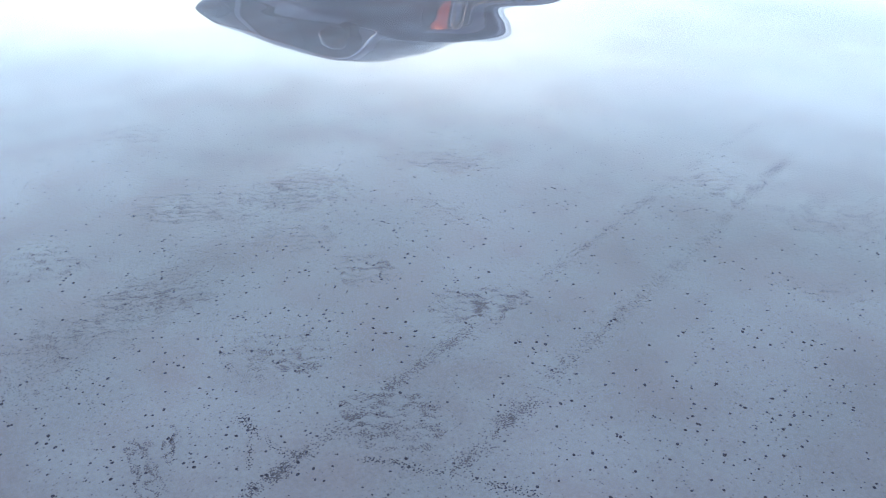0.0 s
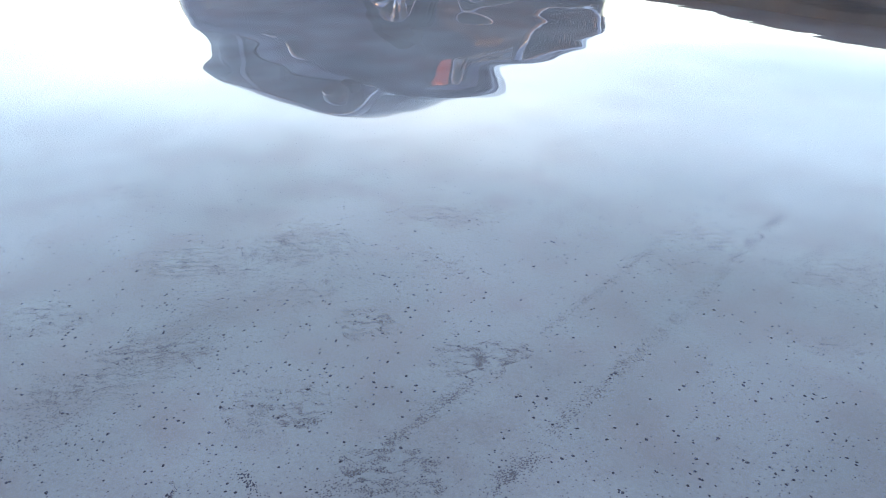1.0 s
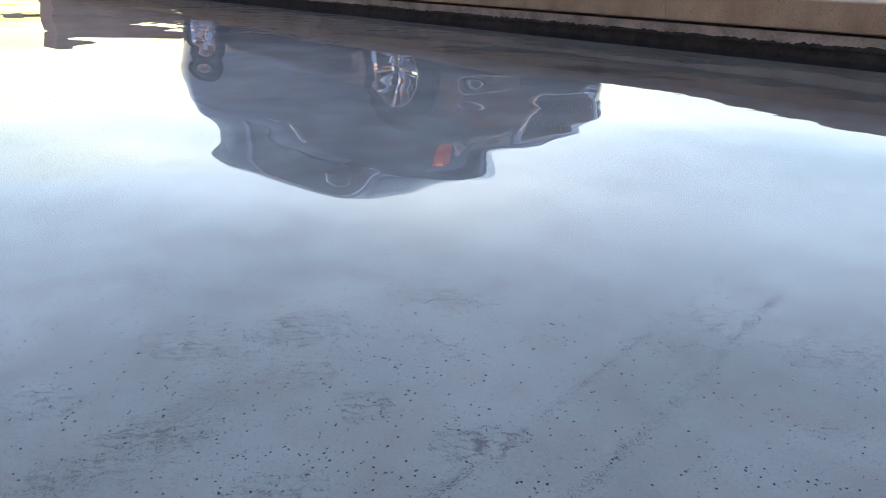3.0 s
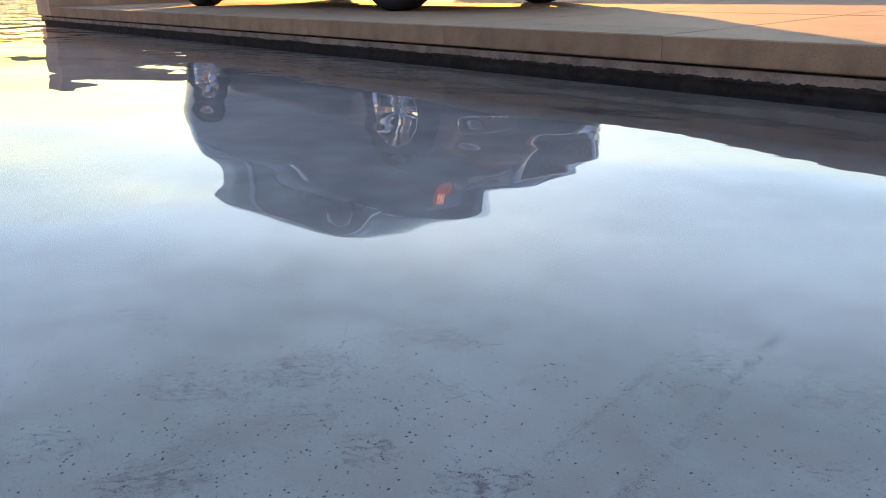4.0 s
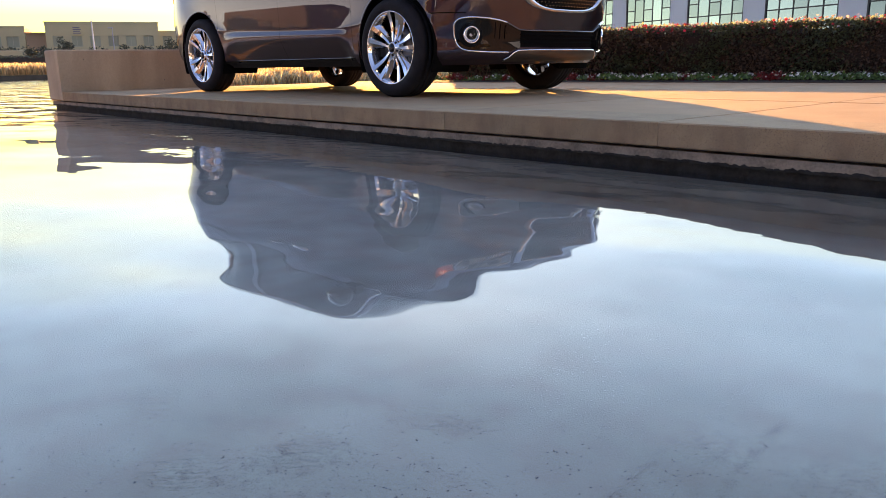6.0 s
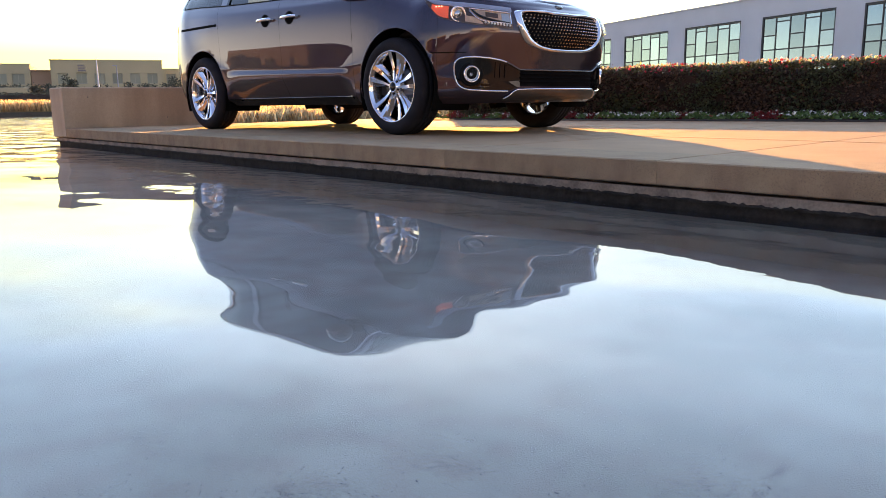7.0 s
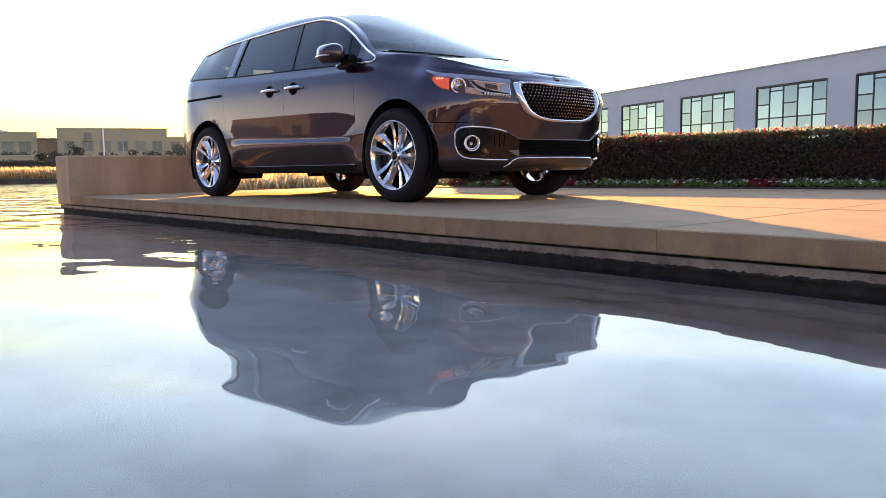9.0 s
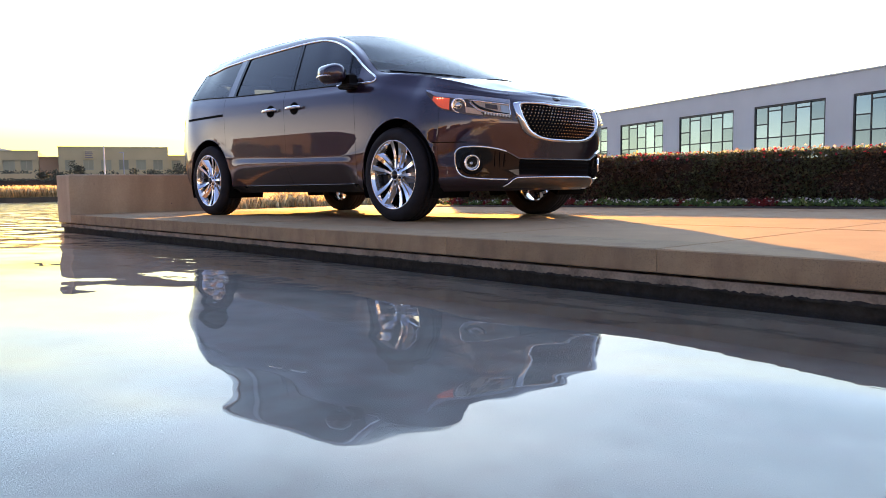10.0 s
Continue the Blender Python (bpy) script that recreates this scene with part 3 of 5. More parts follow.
M_WHITE = surface("clear_lamp_element", (0.82, 0.82, 0.80), 0.15, vary=0.04, coat=1.0)
M_PRIVACY = clear("privacy_glass", (0.24, 0.25, 0.28), 1.6)
M_FRONTGLASS = clear("tinted_side_glass", (0.34, 0.35, 0.38), 1.6)
M_SCREEN = clear("windscreen_glass", (0.5, 0.52, 0.52), 1.32)
M_LENS = clear("lamp_lens", (0.95, 0.95, 0.95), 1.25)

minivan = holder("minivan", "dark brown metallic minivan with chrome trim, parked on the plaza", "minivan")
ARCHES = ((0.045, 0.370, 0.436), (-3.035, 0.368, 0.435))


def mirrored(shape):
    m = Shape()
    m.v = [(x, -y, z) for x, y, z in shape.v]
    m.f = [tuple(reversed(f)) for f in shape.f]
    m.m = list(shape.m)
    return m


def both(name, shape, material, label="", smooth=True, parent=None):
    """The same part on both sides of the car."""
    a = part(name, shape, material, parent or minivan, label, smooth)
    b = part(name, mirrored(shape), material, parent or minivan, label, smooth)
    return a, b


def steps(a, b, size):
    n = max(1, int(math.ceil(abs(b - a) / size)))
    return [a + (b - a) * i / n for i in range(n + 1)]


def panel(s0, s1, v0, v1, off=0.0, arch=True, step=0.03, dv=0.1):
    """A piece of the skin, with the wheel arches cut out on a clean circle."""
    ss, vv = steps(s0, s1, step), steps(v0, v1, dv)
    pts = [[skin_out(s, v, off) for v in vv] for s in ss]
    inside = [[False] * len(vv) for _ in ss]
    if arch:
        for i in range(len(ss)):
            for j in range(len(vv)):
                for cx, cz, r in ARCHES:
                    if abs(pts[i][j].y) > 0.5 and math.hypot(pts[i][j].x - cx, pts[i][j].z - cz) < r:
                        inside[i][j] = True
        for i in range(len(ss)):
            for j in range(len(vv)):
                if not inside[i][j]:
                    continue
                near = [(i + a, j + b) for a in (-1, 0, 1) for b in (-1, 0, 1) if 0 <= i + a < len(ss) and 0 <= j + b < len(vv)]
                if any(not inside[a][b] for a, b in near):
                    for cx, cz, r in ARCHES:
                        d = math.hypot(pts[i][j].x - cx, pts[i][j].z - cz)
                        if 1e-6 < d < r:
                            k = r / d
                            pts[i][j] = Vector((cx + (pts[i][j].x - cx) * k, pts[i][j].y, cz + (pts[i][j].z - cz) * k))
    sh = Shape()
    w = len(vv)
    faces = [(i * w + j, i * w + w + j, i * w + w + j + 1, i * w + j + 1) for i in range(len(ss) - 1) for j in range(w - 1)
             if not (inside[i][j] and inside[i + 1][j] and inside[i][j + 1] and inside[i + 1][j + 1])]
    sh.add([p for row in pts for p in row], faces)
    return sh


def patch(s0, s1, low, high, off, n=24, m=6, rim=0.012):
    """A raised piece on the skin between two heights (each a number or a function of s), with a rim down to the skin."""
    lo = low if callable(low) else (lambda s: low)
    hi = high if callable(high) else (lambda s: high)
    rows = []
    for i in range(n + 1):
        s = s0 + (s1 - s0) * i / n
        z0, z1 = lo(s), hi(s)
        rows.append([skin_out(s, skin_at(s, z0 + (z1 - z0) * j / m), off) for j in range(m + 1)])
    sh = Shape().grid([r[::-1] for r in rows])
    if rim:
        edge = [(s0 + (s1 - s0) * i / n, 0) for i in range(n + 1)] + [(s1, j / m) for j in range(1, m + 1)] + [(s0 + (s1 - s0) * i / n, 1) for i in range(n - 1, -1, -1)] + [(s0, j / m) for j in range(m - 1, 0, -1)]
        a = [skin_out(s, skin_at(s, lo(s) + (hi(s) - lo(s)) * t), off) for s, t in edge]
        b = [skin_out(s, skin_at(s, lo(s) + (hi(s) - lo(s)) * t), off - rim) for s, t in edge]
        sh.grid([a, b], close=True)
    return sh


def on_skin(s, z, off=0.0):
    return skin_out(s, skin_at(s, z), off)


def bar_on_skin(path, radius, flat=1.0, off=0.0, by_line=False, sides=8, closed=False):
    pts = [skin_out(s, q, off) if by_line else on_skin(s, q, off) for s, q in path]
    return Shape().tube(pts, radius, sides, closed, flat)


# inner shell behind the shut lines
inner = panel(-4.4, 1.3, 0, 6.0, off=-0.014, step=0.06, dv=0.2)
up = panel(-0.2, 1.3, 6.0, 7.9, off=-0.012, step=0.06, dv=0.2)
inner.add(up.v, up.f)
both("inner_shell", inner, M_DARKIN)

# outer panels; 4 mm gaps between them
G = 0.0018
sh = panel(-0.47 + G, 0.44 - 0.0006, 0.0, 5.95)
up = panel(-0.47 + G, 0.95, 5.95, 7.26)
sh.add(up.v, up.f)
both("front_fender", sh, M_PAINT)
both("hood_edge", panel(-0.47 + G, 1.3, 7.29, 7.97), M_PAINT)
both("front_door", panel(-1.53 + G, -0.47 - G, 1.0, 6.0), M_PAINT)
both("sliding_door", panel(-2.655 + G, -1.53 - G, 1.0, 6.0), M_PAINT)
both("sill", panel(-2.655 + G, -0.47 - G, 0.0, 0.96), M_GLOSSBLACK)
both("rear_quarter", panel(-3.62, -2.655 - G, 0.0, 6.0), M_PAINT)
sh = panel(0.44 + 0.0006, 1.3, 0.0, 5.92)
up = panel(0.95 + G, 1.3, 5.92, 7.26)
sh.add(up.v, up.f)
n = len(sh.v)
sh.add(mirrored(sh).v, mirrored(sh).f)
fix_normals(part("front_bumper", sh, M_PAINT, minivan, smooth=True))
sh = panel(-4.4, -3.62 - G, 0.0, 6.0)
sh.add(mirrored(sh).v, mirrored(sh).f)
fix_normals(part("tailgate", sh, M_PAINT, minivan, smooth=True))
both("cant_rail", panel(-4.4, -0.47 + G, 7.0, 8.0, arch=False), M_PAINT)
sh = panel(-4.4, -3.70, 6.0, 7.0, arch=False)
sh.add(mirrored(sh).v, mirrored(sh).f)
part("rear_window", sh, M_PRIVACY, minivan, smooth=True)
both("rear_pillar", panel(-3.70, -3.42, 6.0, 7.0, arch=False), M_GLOSSBLACK)

# side glass
both("quarter_glass", panel(-3.42, -2.50, 6.0, 7.0, off=-0.003, arch=False), M_PRIVACY)
both("sliding_door_window", panel(-2.50, -1.45, 6.0, 7.0, off=-0.003, arch=False), M_PRIVACY)
both("front_door_window", panel(-1.45, -0.66, 6.0, 7.0, off=-0.003, arch=False), M_FRONTGLASS)
both("front_quarter_light", panel(-0.66, -0.24, 6.0, 7.0, off=-0.003, arch=False), M_FRONTGLASS)


def pillar(x_low, x_high, width, off):
    """A sloping strip over the side glass."""
    rows = []
    for k in range(13):
        v = 6.0 + k / 12
        z = k / 12
        x = x_low + (x_high - x_low) * z
        rows.append([skin_out(x + d, v, off) for d in (-width / 2, -width / 4, 0, width / 4, width / 2)])
    return Shape().grid(rows)


both("door_pillar", pillar(-1.43, -1.475, 0.045, 0.003), M_GLOSSBLACK)
both("rear_door_pillar", pillar(-2.545, -2.53, 0.13, 0.004), M_PAINT)
both("pillar_seal", pillar(-2.475, -2.465, 0.04, 0.006), M_GLOSSBLACK)
both("mirror_pillar", pillar(-0.60, -0.63, 0.022, 0.003), M_GLOSSBLACK)

# top: hood, windscreen and roof
rows = []
for s in steps(1.3, -0.45, 0.03):
    x, y, z = line_point(8, s)
    row = []
    for k in range(-16, 17):
        u = k / 16
        crown = (0.045 - 0.075 * max(0.0, min(1.0, (0.45 - s) / 0.5))) * min(1.0, abs(y) / 0.7) * (1 - abs(u) ** 1.8)
        ridge = 0.006 * math.exp(-((abs(u) - 0.55) / 0.10) ** 2) * min(1.0, abs(y) / 0.7)
        row.append((x, -y * u, z + crown + ridge))
    rows.append(row)
fix_normals(part("hood", Shape().grid(rows), M_PAINT, minivan, smooth=True))


def screen_point(t, u):
    """t: 0 at the cowl, 1 at the roof; u: -1 .. 1 across."""
    e = line_point(8, -0.25 + (-1.06 + 0.25) * t)
    cx, cz = 0.33 + (-0.95 - 0.33) * t, 1.125 + 0.548 * (t ** 0.93 if t > 0 else t)
    q = abs(u) ** 2.0
    return (cx + (e[0] - cx) * q, -e[1] * u, cz + (e[2] - cz) * abs(u) ** 2.4 + 0.002)


part("windscreen", Shape().grid([[screen_point(t, u / 16) for u in range(-16, 17)] for t in steps(0.0, 1.0, 0.05)]), M_SCREEN, minivan, smooth=True)
band = Shape().grid([[tuple(Vector(screen_point(t, u / 16)) + Vector((0, 0, 0.003))) for u in range(-16, 17)] for t in (-0.004, -0.0015, 0.0015, 0.004)])
part("cowl", band, M_PAINT, minivan, smooth=True)
rows = []
for s in steps(-1.06, -4.4, 0.05):
    x, y, z = line_point(8, s)
    row = []
    for k in range(-14, 15):
        u = k / 14
        q = 1 - abs(u) ** 2.4
        row.append((x + 0.11 * (1 - u * u) * max(0.0, 1 - (-1.06 - s) / 0.5), -y * u, z + 0.042 * q * min(1.0, abs(y) / 0.5)))
    rows.append(row)
fix_normals(part("roof", Shape().grid(rows), M_PAINT, minivan, smooth=True))
both("roof_rail", Shape().tube([(x, -0.60 + 0.02 * abs(x + 2.3), spline(LINES[8]["z"], x) + h) for x, h in ((-1.52, 0.002), (-1.62, 0.012), (-1.9, 0.019), (-2.4, 0.022), (-2.9, 0.020), (-3.25, 0.014), (-3.36, 0.0))], 0.014, 8, flat=0.8), M_SATIN, "slim silver roof rail")
lining = Shape().grid([[(p[0], p[1] * 0.97, p[2] - 0.035) for p in row] for row in rows])
part("headliner", lining, M_CABIN, minivan, "dark cloth headliner", True)

# chrome round the side glass
arc = [(s, 7.02) for s in steps(-3.36, -0.32, 0.05)] + [(-0.275, 6.93), (-0.245, 6.7), (-0.235, 6.35), (-0.25, 6.08), (-0.30, 6.0), (-0.38, 5.99), (-0.48, 5.985), (-0.62, 5.985), (-0.74, 5.985)]
both("window_chrome", bar_on_skin(arc, 0.0088, flat=1.0, off=0.002, by_line=True), M_CHROME)
both("belt_seal", bar_on_skin([(s, 6.0) for s in steps(-3.4, -0.74, 0.06)], 0.006, off=0.001, by_line=True, sides=6), M_BLACK)
both("door_strip", bar_on_skin([(s, 1.03) for s in steps(-2.45, -0.56, 0.08)], 0.0045, off=0.002, by_line=True, sides=6), M_DARKCHROME, "thin dark chrome strip along the door foot")
both("slide_track", patch(-3.43, -2.68, lambda s: 1.022 - 0.004 * (s + 3), lambda s: 1.046 - 0.004 * (s + 3), 0.002, n=16, m=1, rim=0.0), M_DARKIN)

# arch lips and liners
for cx, cz, r in ARCHES:
    path = []
    for k in range(33):
        a = math.radians(-14 + 208 * k / 32)
        x, z = cx + r * math.cos(a), cz + r * math.sin(a)
        if z > 0.24:
            path.append(Vector(on_skin(x if x < NOSE else NOSE + (x - NOSE) * 0.85, z, -0.004)))
            path[-1].x, path[-1].z = x, z
    both("arch_lip", Shape().tube(path, 0.006, 8), M_PAINT)
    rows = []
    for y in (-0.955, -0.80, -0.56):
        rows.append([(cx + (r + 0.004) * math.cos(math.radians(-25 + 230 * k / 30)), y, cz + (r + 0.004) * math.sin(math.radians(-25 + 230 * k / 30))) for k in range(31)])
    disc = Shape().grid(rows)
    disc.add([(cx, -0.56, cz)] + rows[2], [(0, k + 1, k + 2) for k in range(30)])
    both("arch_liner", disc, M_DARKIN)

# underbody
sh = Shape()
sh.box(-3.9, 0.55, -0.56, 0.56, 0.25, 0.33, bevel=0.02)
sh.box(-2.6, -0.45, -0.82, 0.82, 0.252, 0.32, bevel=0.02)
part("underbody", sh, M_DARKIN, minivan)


# door handles
def handle(x):
    z = 1.0 + 0.008 * (-x - 1.3)
    h = part("door_handle", Shape().tube([on_skin(x + d, z, 0.012 + o) for d, o in ((-0.115, 0.006), (-0.105, 0.018), (-0.06, 0.030), (0, 0.033), (0.06, 0.030), (0.105, 0.018), (0.115, 0.006))], [0.010, 0.014, 0.015, 0.015, 0.015, 0.014, 0.010], 10), M_CHROME, minivan, "chrome pull handle", True)
    # flat disc on the door; the hollow's shade is in its near-black colour
    cup = Shape()
    rim = [on_skin(x - 0.01 + 0.068 * math.cos(a), z - 0.004 + 0.056 * math.sin(a), 0.0025) for a in (2 * math.pi * k / 20 for k in range(20))]
    cup.add([on_skin(x - 0.01, z - 0.004, 0.0035)] + rim, [(0, k + 1, (k + 1) % 20 + 1) for k in range(20)])
    part("handle_cup", cup, M_DARKIN, h)
    return h


for x in (-1.345, -1.745):
    handle(x)
    h = handle(x)
    h.scale = (1, -1, 1)


# door mirrors
def mirror_shape():
    sh = Shape()
    rows = []
    for k in range(17):
        t = (k / 16) ** 0.8
        w = max(0.02, math.sin(math.pi * min(1, 0.06 + 0.935 * t))) ** 0.45
        x = -0.605 + 0.13 * (t - 0.5) * 0.2
        row = []
        for j in range(20):
            a = 2 * math.pi * j / 20
            ca, sa = math.cos(a), math.sin(a)
            px = 0.155 * w * math.copysign(abs(ca) ** 0.55, ca) * (1 - 0.10 * (sa > 0) * abs(sa))
            pz = 0.073 * w * math.copysign(abs(sa) ** 0.65, sa)
            row.append((x + px, -0.99 - 0.20 * t, 1.203 + pz * 1.08 + 0.012 * t))
        rows.append(row)
    sh.grid(rows, close=True)
    sh.add(rows[0], [tuple(range(20))[::-1]])
    sh.add(rows[-1], [tuple(range(20))])
    return sh


for side in (-1, 1):
    sh = mirror_shape()
    mh = part("door_mirror", sh if side < 0 else mirrored(sh), M_PAINT, minivan, "brown door mirror with a chrome strip", True)
    st = Shape().tube([(-0.752, -1.04, 1.178), (-0.755, -1.10, 1.18), (-0.742, -1.13, 1.182), (-0.71, -1.162, 1.183), (-0.655, -1.184, 1.184), (-0.60, -1.192, 1.184), (-0.55, -1.184, 1.183), (-0.51, -1.166, 1.182)], [0.004, 0.008, 0.009, 0.009, 0.008, 0.007, 0.006, 0.003], 8)
    part("mirror_strip", st if side < 0 else mirrored(st), M_CHROME, mh, "", True)
    st = Shape().box(-0.60, -0.44, -1.03, -0.90, 1.085, 1.125, bevel=0.012)
    st.box(-0.57, -0.47, -1.01, -0.93, 1.11, 1.21, bevel=0.015)
    part("mirror_foot", st if side < 0 else mirrored(st), M_BLACK, mh)

# headlamps
top = lambda s: spline([(0.315, 0.986), (0.44, 0.953), (0.54, 0.939), (0.66, 0.926), (0.96, 0.893)], s)
low = lambda s: spline([(0.315, 0.976), (0.38, 0.910), (0.46, 0.838), (0.56, 0.812), (0.67, 0.788), (0.80, 0.768), (0.96, 0.750)], s)
bowl_low, bowl_top = (lambda s: max(low(s) + 0.034, 0.885 - 0.95 * (s - 0.66))), (lambda s: top(s) - 0.032)
for side in (-1, 1):
    fl = (lambda q: q) if side < 0 else mirrored
    lamp = part("headlamp", fl(patch(0.317, 0.958, low, top, 0.002, n=30, m=8)), M_LAMPIN, minivan, "wraparound headlamp with an amber marker", True)
    # the brow is a painted sky reflection along the lens top
    part("lamp_brow", fl(patch(0.32, 0.955, lambda s: top(s) - 0.024 * min(1.0, (s - 0.31) / 0.1), lambda s: top(s) + 0.005, 0.011, n=28, m=3)), M_LAMPGREY, lamp, "pale grey band painting the sky's reflection along the lamp's top", True)
    part("amber_marker", fl(patch(0.39, 0.522, lambda s: low(s) + 0.010, lambda s: top(s) - 0.027, 0.008, n=10, m=4)), M_AMBER, lamp, "amber side marker", True)
    for s in (0.430, 0.450, 0.470):
        part("marker_led", fl(Shape().turned([(0.0001, 0.006), (0.005, 0.004), (0.0065, -0.004)], axis="x", sides=8, centre=on_skin(s, 0.915, 0.012))), M_LED, lamp)
    c = on_skin(0.592, 0.858, 0.004)
    rot = Matrix.Translation((c.x, c.y if side < 0 else -c.y, c.z)) @ Euler((0, 0, radians(-38 if side < 0 else 38))).to_matrix().to_4x4()
    part("projector_ring", Shape().turned([(0.055, -0.03), (0.056, 0.006), (0.050, 0.013), (0.043, 0.004), (0.041, -0.016)], axis="x", sides=28), M_CHROME, lamp, "", True, at=rot)
    part("projector_lens", Shape().turned([(0.0001, 0.014), (0.016, 0.012), (0.029, 0.002), (0.041, -0.016)], axis="x", sides=24), M_STUD, lamp, "", True, at=rot)
    part("reflector_bowl", fl(patch(0.672, 0.945, bowl_low, bowl_top, 0.005, n=16, m=5)), M_LAMPBOWL, lamp, "", True)
    part("lower_bezel", fl(patch(0.64, 0.76, lambda s: low(s) + 0.012, lambda s: low(s) + 0.012 + 0.042 * min(1.0, (0.77 - s) / 0.06), 0.005, n=8, m=3)), M_LAMPBOWL, lamp, "", True)
    rim = [(s, bowl_top(s)) for s in steps(0.672, 0.945, 0.03)] + [(s, bowl_low(s)) for s in steps(0.945, 0.672, 0.03)]
    part("bowl_frame", fl(bar_on_skin(rim, 0.005, off=0.009, closed=True)), M_CHROME, lamp, "", True)
    shade = [(0.676, 0.896), (0.70, 0.872), (0.735, 0.842), (0.775, 0.824), (0.82, 0.812), (0.87, 0.802), (0.935, 0.795)]
    part("bowl_shade", fl(bar_on_skin(shade, [0.004, 0.007, 0.009, 0.009, 0.008, 0.006, 0.003], off=0.009)), M_GLOSSBLACK, lamp, "", True)
    part("bowl_insert", fl(patch(0.78, 0.862, lambda s: 0.836 - 0.15 * (s - 0.78), lambda s: 0.868 - 0.15 * (s - 0.78), 0.009, n=6, m=3)), M_LAMPIN, lamp, "", True)
    part("bowl_mirror", fl(patch(0.885, 0.938, lambda s: bowl_low(s) + 0.012, lambda s: bowl_top(s) - 0.010, 0.009, n=5, m=4)), M_SATIN, lamp, "", True)
    for k in range(9):
        s = 0.775 + 0.020 * k
        q = on_skin(s, low(s) + 0.022, 0.012)
        part("running_light", fl(Shape().turned([(0.0001, 0.007), (0.007, 0.004), (0.0095, -0.004)], axis="x", sides=8, centre=q)), M_WHITE, lamp)
    lens = patch(0.325, 0.952, lambda s: low(s) + 0.001, lambda s: top(s) - 0.006, 0.016, n=28, m=8, rim=0.0)
    part("lamp_cover", fl(lens), M_LENS, lamp, "", True).visible_shadow = False

# grille: chrome surround, dark backing and rows of small diamonds
g_out = [(1.30, 0.893), (1.24, 0.893), (1.18, 0.897), (1.08, 0.893), (0.99, 0.886), (0.968, 0.872), (0.978, 0.80), (1.0, 0.735), (1.035, 0.668), (1.08, 0.636), (1.15, 0.616), (1.22, 0.604), (1.30, 0.600)]
g_in = [(1.30, 0.870), (1.24, 0.870), (1.20, 0.877), (1.10, 0.877), (1.045, 0.872), (1.027, 0.858), (1.030, 0.80), (1.045, 0.755), (1.072, 0.705), (1.115, 0.666), (1.17, 0.640), (1.23, 0.630), (1.30, 0.628)]


def loop(points, off):
    """A right-hand outline carried over to the left side, as a closed ring."""
    out = []
    for k in range(49):
        t = k / 48 * (len(points) - 1)
        s = spline([(i, p[0]) for i, p in enumerate(points)], t)
        z = spline([(i, p[1]) for i, p in enumerate(points)], t)
        out.append(on_skin(s, z, off))
    return out + [Vector((p.x, -p.y, p.z)) for p in reversed(out[1:-1])]


g_out = [(a[0] * 0.9 + b[0] * 0.1, a[1] * 0.86 + b[1] * 0.14) for a, b in zip(g_out, g_in)]
mid = [((a[0] + b[0]) / 2, (a[1] + b[1]) / 2) for a, b in zip(g_out, g_in)]
grille = part("grille", Shape().grid([loop(g_out, -0.002), loop(g_out, 0.012), loop(mid, 0.024), loop(g_in, 0.016), loop(g_in, -0.004)], close=True), M_CHROME, minivan, "chrome grille surround", True)
g_top = lambda s: spline([(1.027, 0.858), (1.045, 0.872), (1.10, 0.877), (1.20, 0.877), (1.30, 0.870)], s)
g_low = lambda s: spline([(1.027, 0.81), (1.045, 0.755), (1.072, 0.705), (1.115, 0.666), (1.17, 0.640), (1.30, 0.628)], s)
back = patch(1.027, 1.3, g_low, g_top, 0.004, n=24, m=10, rim=0)
other = mirrored(back)
back.add(other.v, other.f)
part("grille_backing", back, M_DARKIN, grille, "", True)
studs, lattice = Shape(), Shape()


def grille_edge(z):
    return spline([(0.64, 0.27), (0.67, 0.36), (0.705, 0.415), (0.755, 0.45), (0.80, 0.465), (0.858, 0.465)], z) - 0.01


def grille_point(y, z, off):
    s = 1.3 - abs(y) / 0.565 * 0.345
    for _ in range(3):
        s += (abs(on_skin(s, z).y) - abs(y)) / 1.6
    q = on_skin(min(1.3, s), z, off)
    return Vector((q.x, y, z))


for r in range(10):
    z = 0.646 + 0.0238 * r
    for k in range(-13, 14):
        y = 0.036 * (k + 0.5 * (r % 2))
        if abs(y) > grille_edge(z):
            continue
        p = grille_point(y, z, 0.013)
        studs.add([p + Vector(d) for d in ((0.008, 0, 0.002), (0, -0.0118, 0), (0, 0, 0.0056), (0, 0.0118, 0), (0, 0, -0.0056), (-0.012, 0, 0))], [(0, 1, 2), (0, 2, 3), (0, 3, 4), (0, 4, 1), (5, 2, 1), (5, 3, 2), (5, 4, 3), (5, 1, 4)])
        for d in (-0.018, 0.018):
            if r < 9 and abs(y + d) < grille_edge(z + 0.0238):
                lattice.tube([p - Vector((0.006, 0, 0)), grille_point(y + d, z + 0.0238, 0.007)], 0.0030, 5)
part("grille_lattice", lattice, M_BLACK, grille, "gloss black diamond lattice")
part("grille_mesh", studs, M_STUD, grille, "small silver diamonds in rows")

# emblem: a plain oval on the hood's lip
em = Shape().turned([(0.0001, 0.006), (0.02, 0.005), (0.032, 0.002), (0.036, -0.004)], axis="x", sides=24)
e = part("emblem", em, M_DARKCHROME, minivan, "plain oval chrome emblem", True, at=pose(0.872, 0, 0.948, 0, -48, 0) @ Matrix.Diagonal((1, 1.35, 0.62, 1)))

